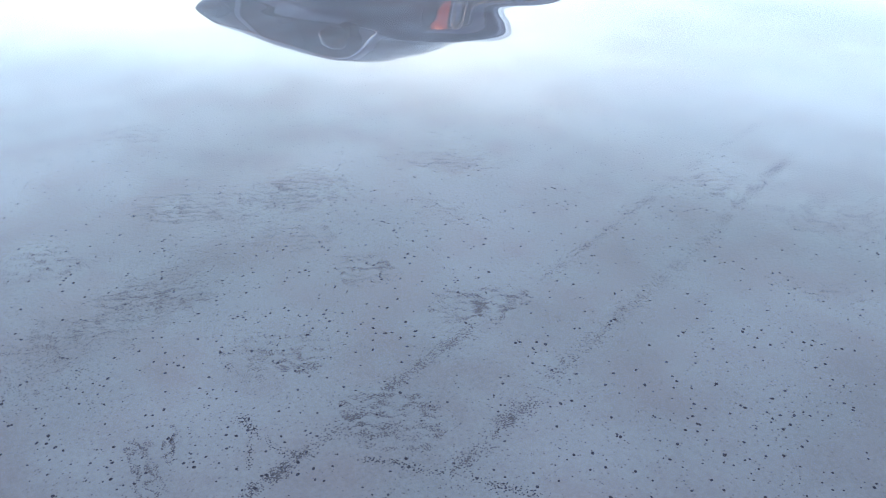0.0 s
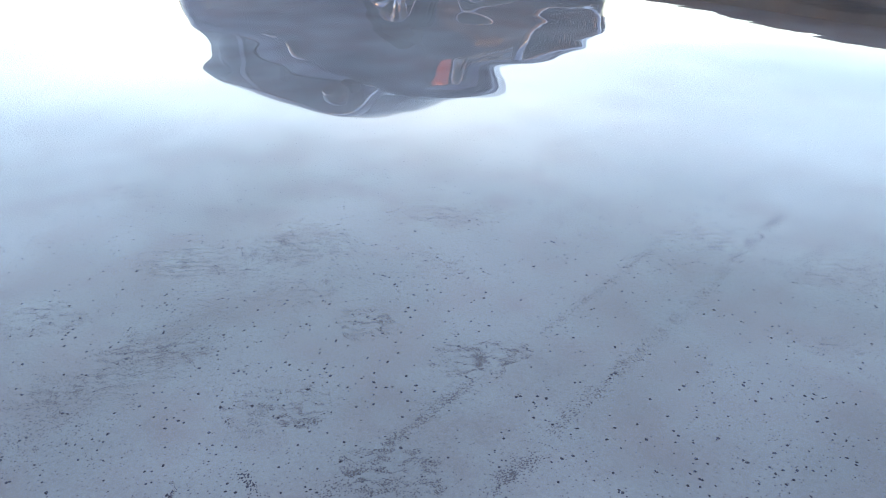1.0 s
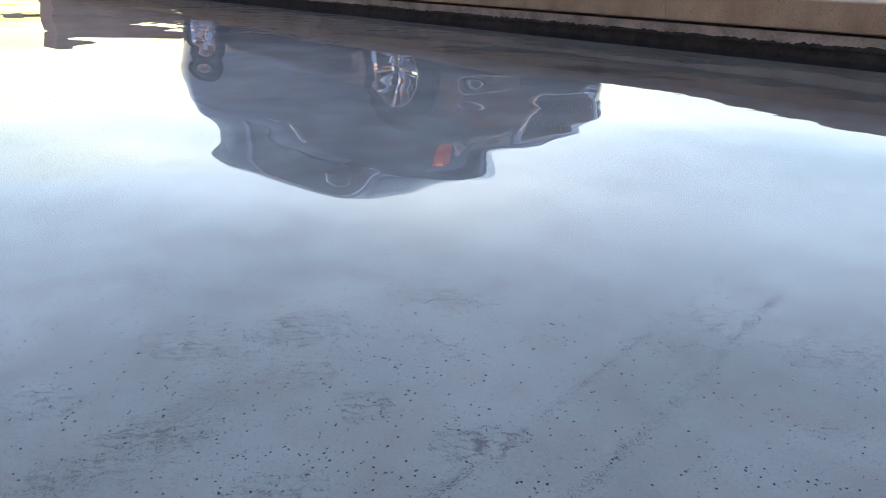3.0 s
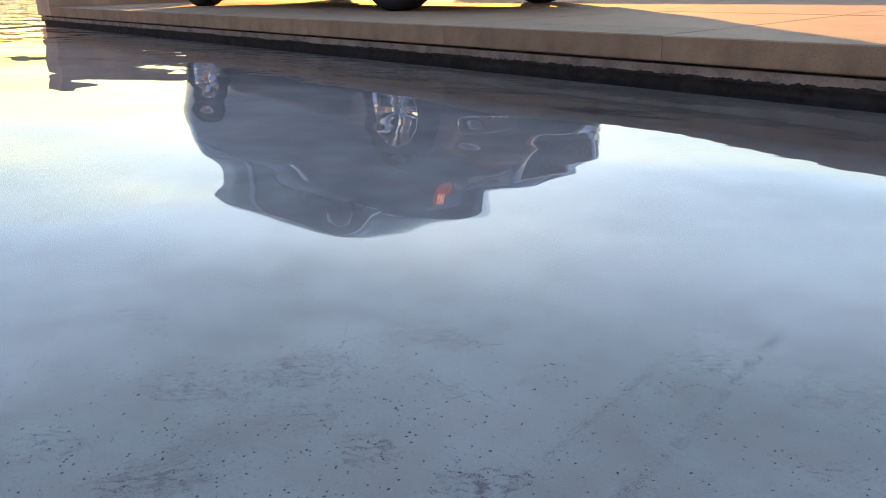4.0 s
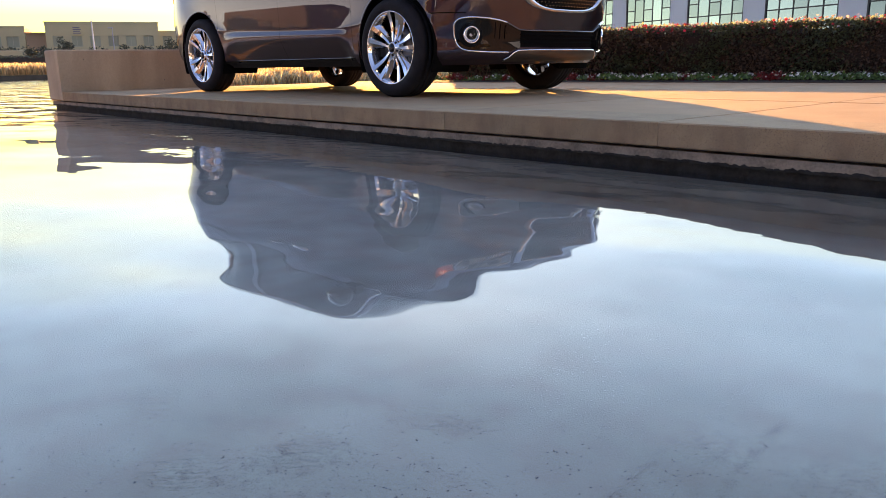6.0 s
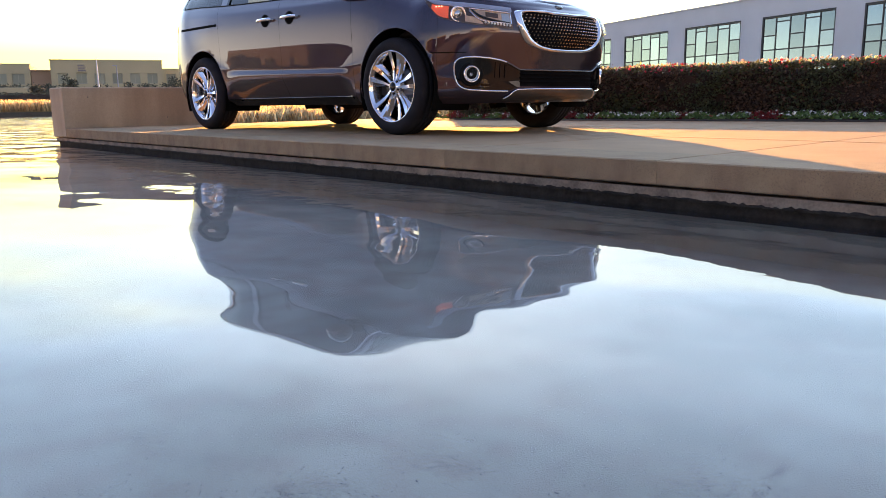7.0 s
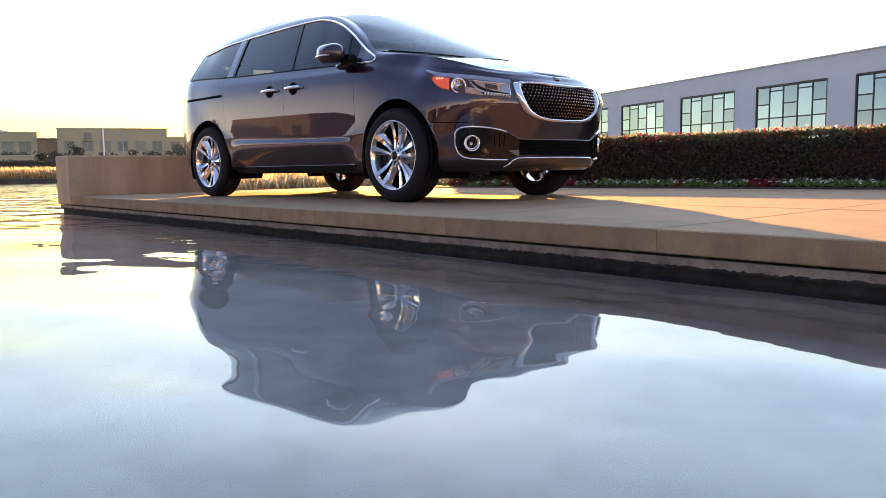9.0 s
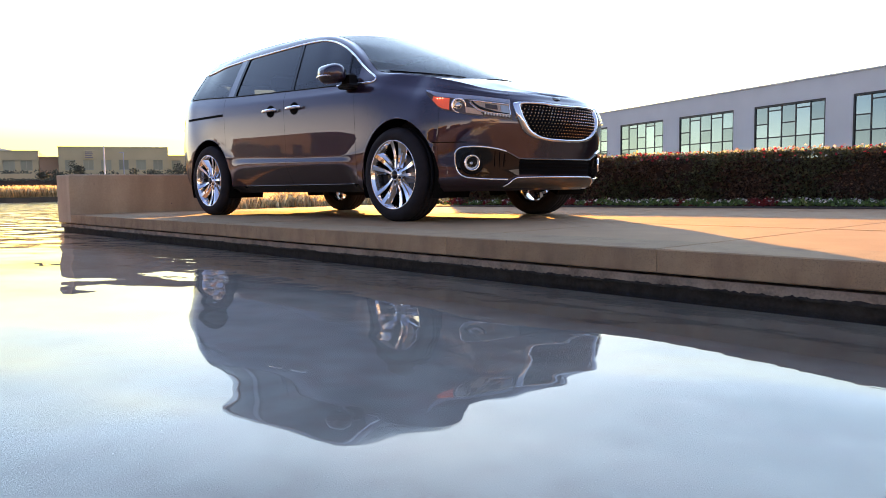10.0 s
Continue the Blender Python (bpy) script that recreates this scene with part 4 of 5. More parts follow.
# fog lamps, lower intake and skid plate
f_low = lambda s: spline([(0.58, 0.40), (0.61, 0.36), (0.67, 0.335), (0.95, 0.318), (1.04, 0.350)], s)
f_top = lambda s: spline([(0.58, 0.51), (0.61, 0.548), (0.68, 0.562), (0.82, 0.553), (0.94, 0.527), (1.04, 0.468)], s)
for side in (-1, 1):
    fl = (lambda q: q) if side < 0 else mirrored
    pod = part("fog_lamp_pod", fl(patch(0.585, 1.04, f_low, f_top, 0.002, n=20, m=6)), M_GLOSSBLACK, minivan, "gloss black fog lamp recess", True)
    path = [(0.955, 0.318), (0.85, 0.320), (0.75, 0.326), (0.67, 0.334), (0.615, 0.358), (0.588, 0.40), (0.577, 0.45), (0.578, 0.505), (0.596, 0.54), (0.63, 0.556), (0.70, 0.562), (0.80, 0.555), (0.88, 0.542), (0.94, 0.525)]
    path = [(spline([(i, p[0]) for i, p in enumerate(path)], t), spline([(i, p[1]) for i, p in enumerate(path)], t)) for t in steps(0, len(path) - 1, 0.25)]
    part("fog_chrome", fl(bar_on_skin(path, 0.0072, off=0.006)), M_CHROME, pod, "chrome bracket round the fog lamp", True)
    c = on_skin(0.70, 0.442, 0.004)
    at = Matrix.Translation((c.x, c.y * (1 if side < 0 else -1), c.z)) @ Euler((0, 0, radians(-35 if side < 0 else 35))).to_matrix().to_4x4()
    part("fog_collar", Shape().turned([(0.088, -0.02), (0.086, 0.004), (0.078, 0.010), (0.066, 0.004), (0.060, -0.012)], axis="x", sides=32), M_BLACK, pod, "", True, at=at)
    part("fog_ring", Shape().turned([(0.060, -0.02), (0.061, 0.018), (0.056, 0.026), (0.049, 0.020), (0.046, 0.004)], axis="x", sides=28), M_CHROME, pod, "", True, at=at)
    part("fog_bowl", Shape().turned([(0.0001, -0.022), (0.012, -0.021), (0.030, -0.012), (0.046, 0.006)], axis="x", sides=24), M_WHITE, pod, "", True, at=at)
    part("fog_bulb", Shape().turned([(0.0001, 0.006), (0.010, 0.003), (0.013, -0.02)], axis="x", sides=16), M_CHROME, pod, "", True, at=at)
    part("fog_lens", Shape().turned([(0.0001, 0.020), (0.025, 0.017), (0.047, 0.010)], axis="x", sides=24), M_LENS, pod, "", True, at=at).visible_shadow = False
    for k in range(3):
        s = 0.865 + 0.033 * k
        part("vent_fin", fl(patch(s, s + 0.017, lambda q: f_low(q) + 0.095, lambda q: f_top(q) - 0.022, 0.010, n=2, m=3, rim=0.009)), M_GLOSSBLACK, pod)

sh = patch(1.04, 1.3, 0.352, 0.468, 0.002, n=12, m=4, rim=0)
m2 = mirrored(sh)
sh.add(m2.v, m2.f)
intake = part("lower_intake", sh, M_DARKIN, minivan, "black lower air intake", True)
for z in (0.385, 0.415, 0.442):
    p = [on_skin(s, z, 0.006) for s in steps(1.04, 1.3, 0.04)]
    part("intake_bar", Shape().tube(p + [Vector((q.x, -q.y, q.z)) for q in reversed(p[:-1])], 0.005, 6), M_DARKIN, intake)
p = [on_skin(s, z, 0.004) for s, z in ((0.945, 0.522), (0.985, 0.50), (1.03, 0.474), (1.08, 0.470), (1.18, 0.470), (1.3, 0.470))]
part("bumper_crease", Shape().tube(p + [Vector((q.x, -q.y, q.z)) for q in reversed(p[:-1])], 0.006, 8), M_DARKCHROME, minivan, "", True)
k_top = lambda s: spline([(0.93, 0.268), (0.96, 0.285), (1.015, 0.326), (1.3, 0.330)], s)
sh = patch(0.93, 1.3, lambda s: min(0.262, k_top(s) - 0.004), k_top, 0.014, n=20, m=4, rim=0.016)
m2 = mirrored(sh)
sh.add(m2.v, m2.f)
skid = part("skid_plate", sh, M_SKID, minivan, "satin silver bumper skid plate", True)
p = [on_skin(s, k_top(s) + 0.004, 0.014) for s in steps(0.935, 1.3, 0.03)]
part("skid_edge", Shape().tube(p + [Vector((q.x, -q.y, q.z)) for q in reversed(p[:-1])], 0.006, 8), M_CHROME, skid, "", True)

both("bumper_seam", bar_on_skin([(s, 0.598 - 0.02 * (s - 0.4)) for s in steps(0.40, 0.66, 0.03)], 0.004, off=0.0, sides=6), M_DARKIN)

# tail lamps
both("tail_lamp", patch(-3.95, -3.60, 0.93, 1.10, 0.004, n=10, m=5), M_REDLENS, "red wraparound tail lamp")

# wipers
for y0, y1 in ((-0.70, -0.30), (-0.16, 0.24)):
    pts = []
    for k in range(7):
        u = (y0 + (y1 - y0) * k / 6) / 0.75
        q = Vector(screen_point(0.02 + 0.018 * math.sin(math.pi * k / 6), u))
        pts.append(q + Vector((0.004, 0, 0.004)))
    part("wiper", Shape().tube(pts, 0.0045, 6), M_BLACK, minivan)

# cabin
sh = Shape().box(-3.6, 0.1, -0.86, 0.86, 0.30, 0.42, bevel=0.01)
part("cabin_floor", sh, M_CABIN, minivan)
sh = Shape().box(-0.40, 0.10, -0.74, 0.74, 0.72, 1.08, bevel=0.05)
part("dashboard", sh, M_CABIN, minivan)
ringp = [(-0.52 + 0.06 * math.sin(a), 0.37 + 0.18 * math.cos(a), 1.03 + 0.17 * math.sin(a)) for a in (2 * math.pi * k / 20 for k in range(20))]
part("steering_wheel", Shape().tube(ringp, 0.014, 8, closed=True), M_CABIN, minivan)


def seat(x, y, wide=0.52):
    sh = Shape().box(x - 0.25, x + 0.27, y - wide / 2, y + wide / 2, 0.55, 0.72, bevel=0.05)
    st = part("car_seat", sh, M_SEAT, minivan, "grey leather seat")
    b = Shape()
    rows = []
    for k in range(7):
        t = k / 6
        w = wide / 2 * (1 - 0.18 * t * t)
        x0 = x - 0.20 - 0.20 * t
        rows.append([(x0, y - w, 0.70 + 0.55 * t), (x0 + 0.12 - 0.03 * t, y - w * 0.96, 0.70 + 0.55 * t), (x0 + 0.13 - 0.03 * t, y, 0.70 + 0.55 * t), (x0 + 0.12 - 0.03 * t, y + w * 0.96, 0.70 + 0.55 * t), (x0, y + w, 0.70 + 0.55 * t), (x0 - 0.02, y, 0.70 + 0.55 * t)])
    b.grid(rows, close=True)
    b.add(rows[-1], [(0, 1, 2, 3, 4, 5)])
    part("seat_back", b, M_SEAT, st, "", True)
    part("head_rest", Shape().box(x - 0.47, x - 0.36, y - 0.13, y + 0.13, 1.28, 1.45, bevel=0.035), M_SEAT, st)


for x in (-0.95, -1.95):
    for y in (-0.42, 0.42):
        seat(x, y)
seat(-2.95, -0.35, 0.6)
seat(-2.95, 0.35, 0.6)


# wheels: tyre, chrome rim with five twin spokes, disc
def wheel():
    w = holder("wheel", "", "")
    for key in ("label", "category"):
        if key in w:
            del w[key]
    tread = [(0.366, -0.088), (0.371, -0.075), (0.371, -0.05), (0.364, -0.047), (0.364, -0.040), (0.371, -0.037), (0.371, -0.006), (0.364, -0.004), (0.364, 0.004), (0.371, 0.006), (0.371, 0.037), (0.364, 0.040), (0.364, 0.047), (0.371, 0.05), (0.371, 0.075), (0.366, 0.088)]
    prof = [(0.266, -0.098), (0.276, -0.112), (0.292, -0.119), (0.318, -0.121), (0.342, -0.115), (0.357, -0.102)] + tread + [(0.357, 0.102), (0.342, 0.115), (0.315, 0.121), (0.285, 0.12), (0.258, 0.10)]
    part("tyre", Shape().turned(prof, sides=72), M_TYRE, w, "black rubber tyre", True)
    rim = part("rim", Shape().turned([(0.264, -0.095), (0.272, -0.107), (0.275, -0.112), (0.271, -0.116), (0.265, -0.113), (0.261, -0.100), (0.254, -0.088)], sides=72), M_CHROME, w, "chrome alloy rim with five twin spokes", True)
    part("barrel", Shape().turned([(0.254, -0.088), (0.244, -0.060), (0.234, 0.0), (0.238, 0.08), (0.256, 0.10)], sides=72), M_BARREL, rim, "", True)
    for k in range(5):
        a = math.radians(83 + 72 * k)
        ca, sa = math.cos(a), math.sin(a)
        for d in (-1, 1):
            rows = []
            for q in range(13):
                u = q / 12
                r = 0.046 + 0.220 * u
                mid_line = d * (0.0195 + 0.051 * u ** 1.15)
                half = 0.0135 + 0.0265 * u
                y = -0.082 + 0.012 * math.sin(math.pi * u) - 0.030 * u ** 1.5
                row = []
                for side, depth in ((-1.0, 0.050), (-1.0, 0.006), (-0.88, 0.0), (0.05, 0.003), (0.22, 0.013), (0.85, 0.032), (1.0, 0.040), (1.0, 0.06)):
                    across = mid_line + d * side * half
                    row.append((r * ca - across * sa, y + depth, r * sa + across * ca))
                rows.append(row if d > 0 else row[::-1])
            part("spoke", Shape().grid(rows), M_CHROME, rim, "")
        web = []
        for r in (0.05, 0.075, 0.10):
            web.append([(r * ca - e * sa, -0.060 - 0.01 * (r < 0.09), r * sa + e * ca) for e in (-0.03, 0, 0.03)])
        part("spoke_web", Shape().grid(web), M_DARKCHROME, rim, "", True)
    part("hub_cap", Shape().turned([(0.0001, -0.104), (0.020, -0.103), (0.030, -0.099), (0.034, -0.088)], sides=32), M_GLOSSBLACK, rim, "", True)
    part("hub_ring", Shape().turned([(0.034, -0.086), (0.036, -0.096), (0.041, -0.094), (0.046, -0.082), (0.060, -0.078), (0.064, -0.066), (0.064, -0.05)], sides=32), M_CHROME, rim, "", True)
    for k in range(5):
        a = math.radians(83 + 36 + 72 * k)
        part("wheel_nut", Shape().turned([(0.0001, -0.090), (0.008, -0.089), (0.010, -0.076)], sides=8, centre=(0.052 * math.cos(a), 0, 0.052 * math.sin(a))), M_GLOSSBLACK, rim)
    cal = Shape()
    cal.box(0.075, 0.175, -0.045, 0.02, -0.07, 0.09, bevel=0.012)
    part("brake_caliper", cal, M_DISC, w)
    part("brake_disc", Shape().turned([(0.06, -0.02), (0.165, -0.02), (0.165, 0.005), (0.06, 0.005)], sides=40), M_DISC, w, "", True)
    w.parent = minivan
    return w


first = wheel()
first.matrix_basis = pose(0, -0.848, 0.368)
for x, y, turn, spin in ((-3.06, -0.848, 0, 20), (0, 0.848, 180, 33), (-3.06, 0.848, 180, 50)):
    copy_thing(first, pose(x, y, 0.368, 0, 0, turn) @ pose(0, 0, 0, 0, spin, 0))


# ---- things round the plaza ----
def leafy(name, colour, through_share=0.35, rough=0.5):
    """Leaf: reflects and lets light through, varied leaf by leaf."""
    m = bpy.data.materials.new(name)
    m.use_nodes = True
    n, l = m.node_tree.nodes, m.node_tree.links
    b = n["Principled BSDF"]
    b.inputs["Roughness"].default_value = rough
    geo, span, hue, tr, mix = n.new("ShaderNodeNewGeometry"), n.new("ShaderNodeMapRange"), n.new("ShaderNodeHueSaturation"), n.new("ShaderNodeBsdfTranslucent"), n.new("ShaderNodeMixShader")
    span.inputs["To Min"].default_value, span.inputs["To Max"].default_value = 0.45, 1.6
    l.new(geo.outputs["Random Per Island"], span.inputs["Value"])
    hue.inputs["Color"].default_value = (*colour, 1)
    l.new(span.outputs["Result"], hue.inputs["Value"])
    l.new(hue.outputs["Color"], b.inputs["Base Color"])
    l.new(hue.outputs["Color"], tr.inputs["Color"])
    mix.inputs["Fac"].default_value = through_share
    l.new(b.outputs["BSDF"], mix.inputs[1])
    l.new(tr.outputs["BSDF"], mix.inputs[2])
    l.new(mix.outputs["Shader"], n["Material Output"].inputs["Surface"])
    return m


M_LEAF = leafy("hedge_leaf", (0.074, 0.082, 0.036))
M_LEAF_BROWN = leafy("old_hedge_leaf", (0.10, 0.060, 0.036))
M_TWIG = surface("hedge_twigs", (0.04, 0.027, 0.02), 0.95, vary=0.3, scale=20, spec=0.1)
M_SPRIG = leafy("young_leaf", (0.38, 0.38, 0.19), 0.4)
M_BLOSSOM = leafy("red_petal", (0.62, 0.02, 0.035), 0.35)
M_REDLEAF = leafy("dark_red_leaf", (0.17, 0.014, 0.014), 0.35)
M_BEDLEAF = leafy("bedding_leaf", (0.10, 0.16, 0.04), 0.35)
M_WHITEPETAL = leafy("white_petal", (0.75, 0.72, 0.66), 0.4)
M_TREE = leafy("tree_leaf", (0.05, 0.07, 0.025), 0.3)
M_SHRUB = leafy("shrub_leaf", (0.075, 0.085, 0.06), 0.05, 0.9)
M_DRY = leafy("dry_grass_blade", (0.66, 0.52, 0.29), 0.6, 0.7)
M_BARK = surface("bark", (0.10, 0.075, 0.055), 0.9, vary=0.3, bump=0.01)
M_POLE = surface("white_pole_paint", (0.75, 0.75, 0.75), 0.4, vary=0.05)
M_SIGNBAR = surface("dark_sign_bar", (0.16, 0.15, 0.20), 0.5, vary=0.1)
M_SIGN = surface("grey_sign", (0.35, 0.36, 0.42), 0.5, vary=0.1)


def leaf(shape, rng, p, size, up=0.3):
    """One folded leaf of two halves at p."""
    a, t = rng.uniform(0, 2 * math.pi), rng.uniform(-0.9, 0.9) + up
    d = Vector((math.cos(a) * math.cos(t), math.sin(a) * math.cos(t), math.sin(t)))
    s = d.cross(Vector((rng.uniform(-1, 1), rng.uniform(-1, 1), rng.uniform(-0.3, 1)))).normalized()
    n = s.cross(d)
    p = Vector(p)
    shape.add([p, p + d * size * 0.5 + s * size * 0.3 + n * size * 0.08, p + d * size, p + d * size * 0.5 - s * size * 0.3 + n * size * 0.08], [(0, 1, 2), (0, 2, 3)])


def flower(shape, rng, p, size):
    p = Vector(p)
    n = Vector((rng.uniform(-0.6, 0.6), rng.uniform(-1, 0.2), rng.uniform(0.1, 1))).normalized()
    a = n.cross(Vector((0.3, 0.2, 1))).normalized()
    b = n.cross(a)
    pts, faces = [p], []
    for k in range(10):
        r = size * (1.0 if k % 2 == 0 else 0.55)
        q = 2 * math.pi * k / 10
        pts.append(p + a * r * math.cos(q) + b * r * math.sin(q) + n * size * (0.35 if k % 2 == 0 else 0.2))
        faces.append((0, k + 1, (k + 1) % 10 + 1))
    shape.add(pts, faces)


# low wall at the plaza's end
s = Shape()
s.box(-5.40, -4.92, -0.003, 2.15, -0.101, 0.475, bevel=0.012)
tagged(part("low_wall", s, M_WALL, at=EDGE), "low smooth cast-concrete wall at the plaza's end", "wall", kind="structure")
s = Shape()
for y, z in ((0.280, 0.360), (1.220, 0.105)):
    s.turned([(0.0001, -4.9185), (0.007, -4.9185)], axis="x", sides=12, centre=(0, y, z))
tagged(part("tie_holes", s, M_JOINT, at=EDGE), "small round tie holes in the low wall", "trim", kind="structure")

# hedge with blossoms along its top
HEDGE = pose(0, 3.28, 0.0, 0, 0, 7.4)
hedge = holder("hedge", "dense clipped hedge, dark in shade, with red blossoms along its top", "hedge", at=HEDGE)
rng = random.Random(11)
core = Shape()
rows = []
for i in range(56):
    x = -3.3 + 9.55 * i / 55
    w = lambda a: 0.05 * noise.noise(Vector((x * 2.2, a * 3, 0.5)))
    rows.append([(x, 0.10 + w(1), -0.05), (x, 0.09 + w(2), 0.25), (x, 0.08 + w(3), 0.49), (x, 0.16, 0.55 + w(4)), (x, 0.80, 0.55 + w(5)), (x, 0.88, 0.3), (x, 0.88, -0.05)])
core.grid(rows)
core.add(rows[0], [tuple(range(7))])
core.add(rows[-1], [tuple(range(7))[::-1]])
part("branch_core", core, M_TWIG, hedge, "dark twigs inside the hedge")
green, brown, sprig, bloss = Shape(), Shape(), Shape(), Shape()
for k in range(60000):
    x = rng.uniform(-3.35, 6.2)
    if rng.random() < 0.8:
        z = 0.015 + 0.585 * rng.random()
        y = 0.045 + 0.05 * noise.noise(Vector((x * 2.5, z * 4, 3.0))) + rng.uniform(-0.01, 0.07)
        target = brown if noise.noise(Vector((x * 1.7, z * 3, 9.0))) + rng.uniform(-0.4, 0.4) > 0.02 else green
        if noise.noise(Vector((x * 5, z * 6, 21.0))) > 0.5:
            continue
    else:
        y, z = rng.uniform(0.02, 0.92), 0.58 + 0.025 * noise.noise(Vector((x * 3, 1, 2))) + rng.uniform(-0.02, 0.02)
        target = green
    leaf(target, rng, (x, y, z), rng.uniform(0.024, 0.046))
for k in range(3200):
    x, y = rng.uniform(-3.35, 6.2), rng.uniform(0.0, 0.9)
    h = max(0.0, noise.noise(Vector((x * 2.4, y * 2.0, 7.0)))) * 0.10
    z = 0.595 + h * rng.random()
    leaf(sprig, rng, (x, y, z), rng.uniform(0.025, 0.052), up=0.8)
for k in range(1150):
    x = rng.uniform(-1.8, 6.2)
    y = rng.uniform(-0.03, 0.35)
    if noise.noise(Vector((x * 1.6, 3.3, 7.0))) + 0.25 < rng.uniform(-0.3, 0.5):
        continue
    flower(bloss, rng, (x, y, 0.605 + rng.uniform(-0.03, 0.03) - (0.04 if y < 0.05 else 0)), rng.uniform(0.014, 0.026))
part("foliage", green, M_LEAF, hedge, "dark green leaves")
part("old_foliage", brown, M_LEAF_BROWN, hedge, "brownish old leaves")
part("young_growth", sprig, M_SPRIG, hedge, "yellow-green young shoots")
part("blossoms", bloss, M_BLOSSOM, hedge, "red blossoms")
pale = Shape()
for k in range(700):
    x, y = rng.uniform(-3.35, 6.2), rng.uniform(-0.03, 0.6)
    if noise.noise(Vector((x * 1.3, 8.1, 2.0))) + 0.15 < rng.uniform(-0.3, 0.4):
        continue
    flower(pale, rng, (x, y, 0.615 + rng.uniform(-0.02, 0.045)), rng.uniform(0.012, 0.024))
part("pale_blossoms", pale, leafy("pale_pink_petal", (0.78, 0.52, 0.42), 0.4), hedge, "pale pink blossoms")

# flower bed before the hedge
s = Shape()
rows = []
for i in range(60):
    x = -3.7 + 10.1 * i / 59
    rows.append([(x, -0.45, -0.02), (x, -0.445, 0.002), (x, -0.25, 0.004 + 0.003 * noise.noise(Vector((x * 4, 0, 0)))), (x, 0.12, 0.008), (x, 0.13, -0.02)])
s.grid(rows)
tagged(part("flower_bed", s, M_SOIL, at=HEDGE), "dark soil of the planting strip under the hedge", "flower bed", kind="structure")


def bedding(kind, seed):
    rng = random.Random(seed)
    tall = {"red": 0.12, "white": 0.085, "low": 0.075}[kind]
    p = holder("bedding_plant", {"red": "dark red leafy bedding plant in the flower bed", "white": "low green bedding plant with white flowers", "low": "low green and red bedding plant in flower"}[kind], "bedding plant", "bedding plants under the hedge")
    lv, fl = Shape(), Shape()
    for k in range(170):
        a, r = rng.uniform(0, 2 * math.pi), 0.155 * math.sqrt(rng.random())
        z = tall * (1 - (r / 0.19) ** 2) * rng.uniform(0.35, 1.0)
        leaf(lv, rng, (r * math.cos(a), r * math.sin(a), z + 0.01), rng.uniform(0.028, 0.05), 0.5)
    part("leaves", lv, {"red": M_REDLEAF, "white": M_BEDLEAF, "low": M_BEDLEAF}[kind], p)
    for k in range({"red": 6, "white": 20, "low": 16}[kind]):
        a, r = rng.uniform(0, 2 * math.pi), 0.15 * math.sqrt(rng.random())
        flower(fl, rng, (r * math.cos(a), r * math.sin(a), tall * (1 - (r / 0.2) ** 2) + 0.02), rng.uniform(0.013, 0.021))
    fh = part("bloom", fl, {"red": M_WHITEPETAL, "white": M_WHITEPETAL, "low": M_BLOSSOM}[kind], p)
    tagged(fh, kind="stuff")
    return p


rng = random.Random(5)
order = [rng.choice("rrwwwwwll") for _ in range(61)]
firsts = {}
for k, c in enumerate(order):
    kind = {"r": "red", "w": "white", "l": "low"}[c]
    m = HEDGE @ pose(-3.3 + 0.156 * k + rng.uniform(-0.03, 0.03), -0.365 + rng.uniform(-0.02, 0.02), 0.004, 0, 0, rng.uniform(0, 360))
    m = m @ Matrix.Diagonal((*[rng.uniform(0.72, 1.0)] * 3, 1))
    if kind not in firsts:
        firsts[kind] = bedding(kind, 30 + k)
        firsts[kind].matrix_basis = m
    else:
        copy_thing(firsts[kind], m)


# dry golden grass: behind the car and on the far bank
def blades(rng, n, place, height, width):
    s = Shape()
    for k in range(n):
        x, y, z = place(rng)
        h = height * rng.uniform(0.55, 1.15)
        a, b = rng.uniform(0, math.pi), rng.uniform(0, 2 * math.pi)
        dx, dy = width * math.cos(a), width * math.sin(a)
        lx, ly = 0.35 * h * math.cos(b), 0.35 * h * math.sin(b)
        s.add([(x - dx, y - dy, z), (x + dx, y + dy, z), (x + dx * 0.6 + lx * 0.4, y + dy * 0.6 + ly * 0.4, z + h * 0.65), (x + lx, y + ly, z + h)], [(0, 1, 2), (0, 2, 3)])
    return s


g = blades(random.Random(2), 30000, lambda r: tuple(EDGE @ Vector((-8.8 + 2.5 * math.sin(7 * r.random()) + r.gauss(0, 0.25), 6.0 + 3.3 * math.sin(5 * r.random()) + r.gauss(0, 0.3), -0.06))), 0.25, 0.007)
rng = random.Random(6)
for k in range(11000):
    x, y = -6.25 + rng.gauss(0, 0.16), rng.uniform(2.6, 8.5)
    h = 0.30 * rng.uniform(0.5, 1.1) * (0.8 + 0.5 * noise.noise(Vector((y * 2.2, x, 0))))
    a, b = rng.uniform(0, 2 * math.pi), rng.uniform(0.1, 0.6)
    tip = (x + h * b * math.cos(a), y + h * b * math.sin(a), -0.06 + h)
    q = [(x - 0.004, y, -0.06), (x + 0.004, y, -0.06), (x + 0.6 * (tip[0] - x) * 0.5, y + 0.6 * (tip[1] - y) * 0.5, -0.06 + h * 0.65), tip]
    g.add([tuple(EDGE @ Vector(c)) for c in q], [(0, 1, 2), (0, 2, 3)])
tagged(part("dry_grass", g, M_DRY), "sunlit golden dry grass behind the plaza", "grass", kind="stuff")
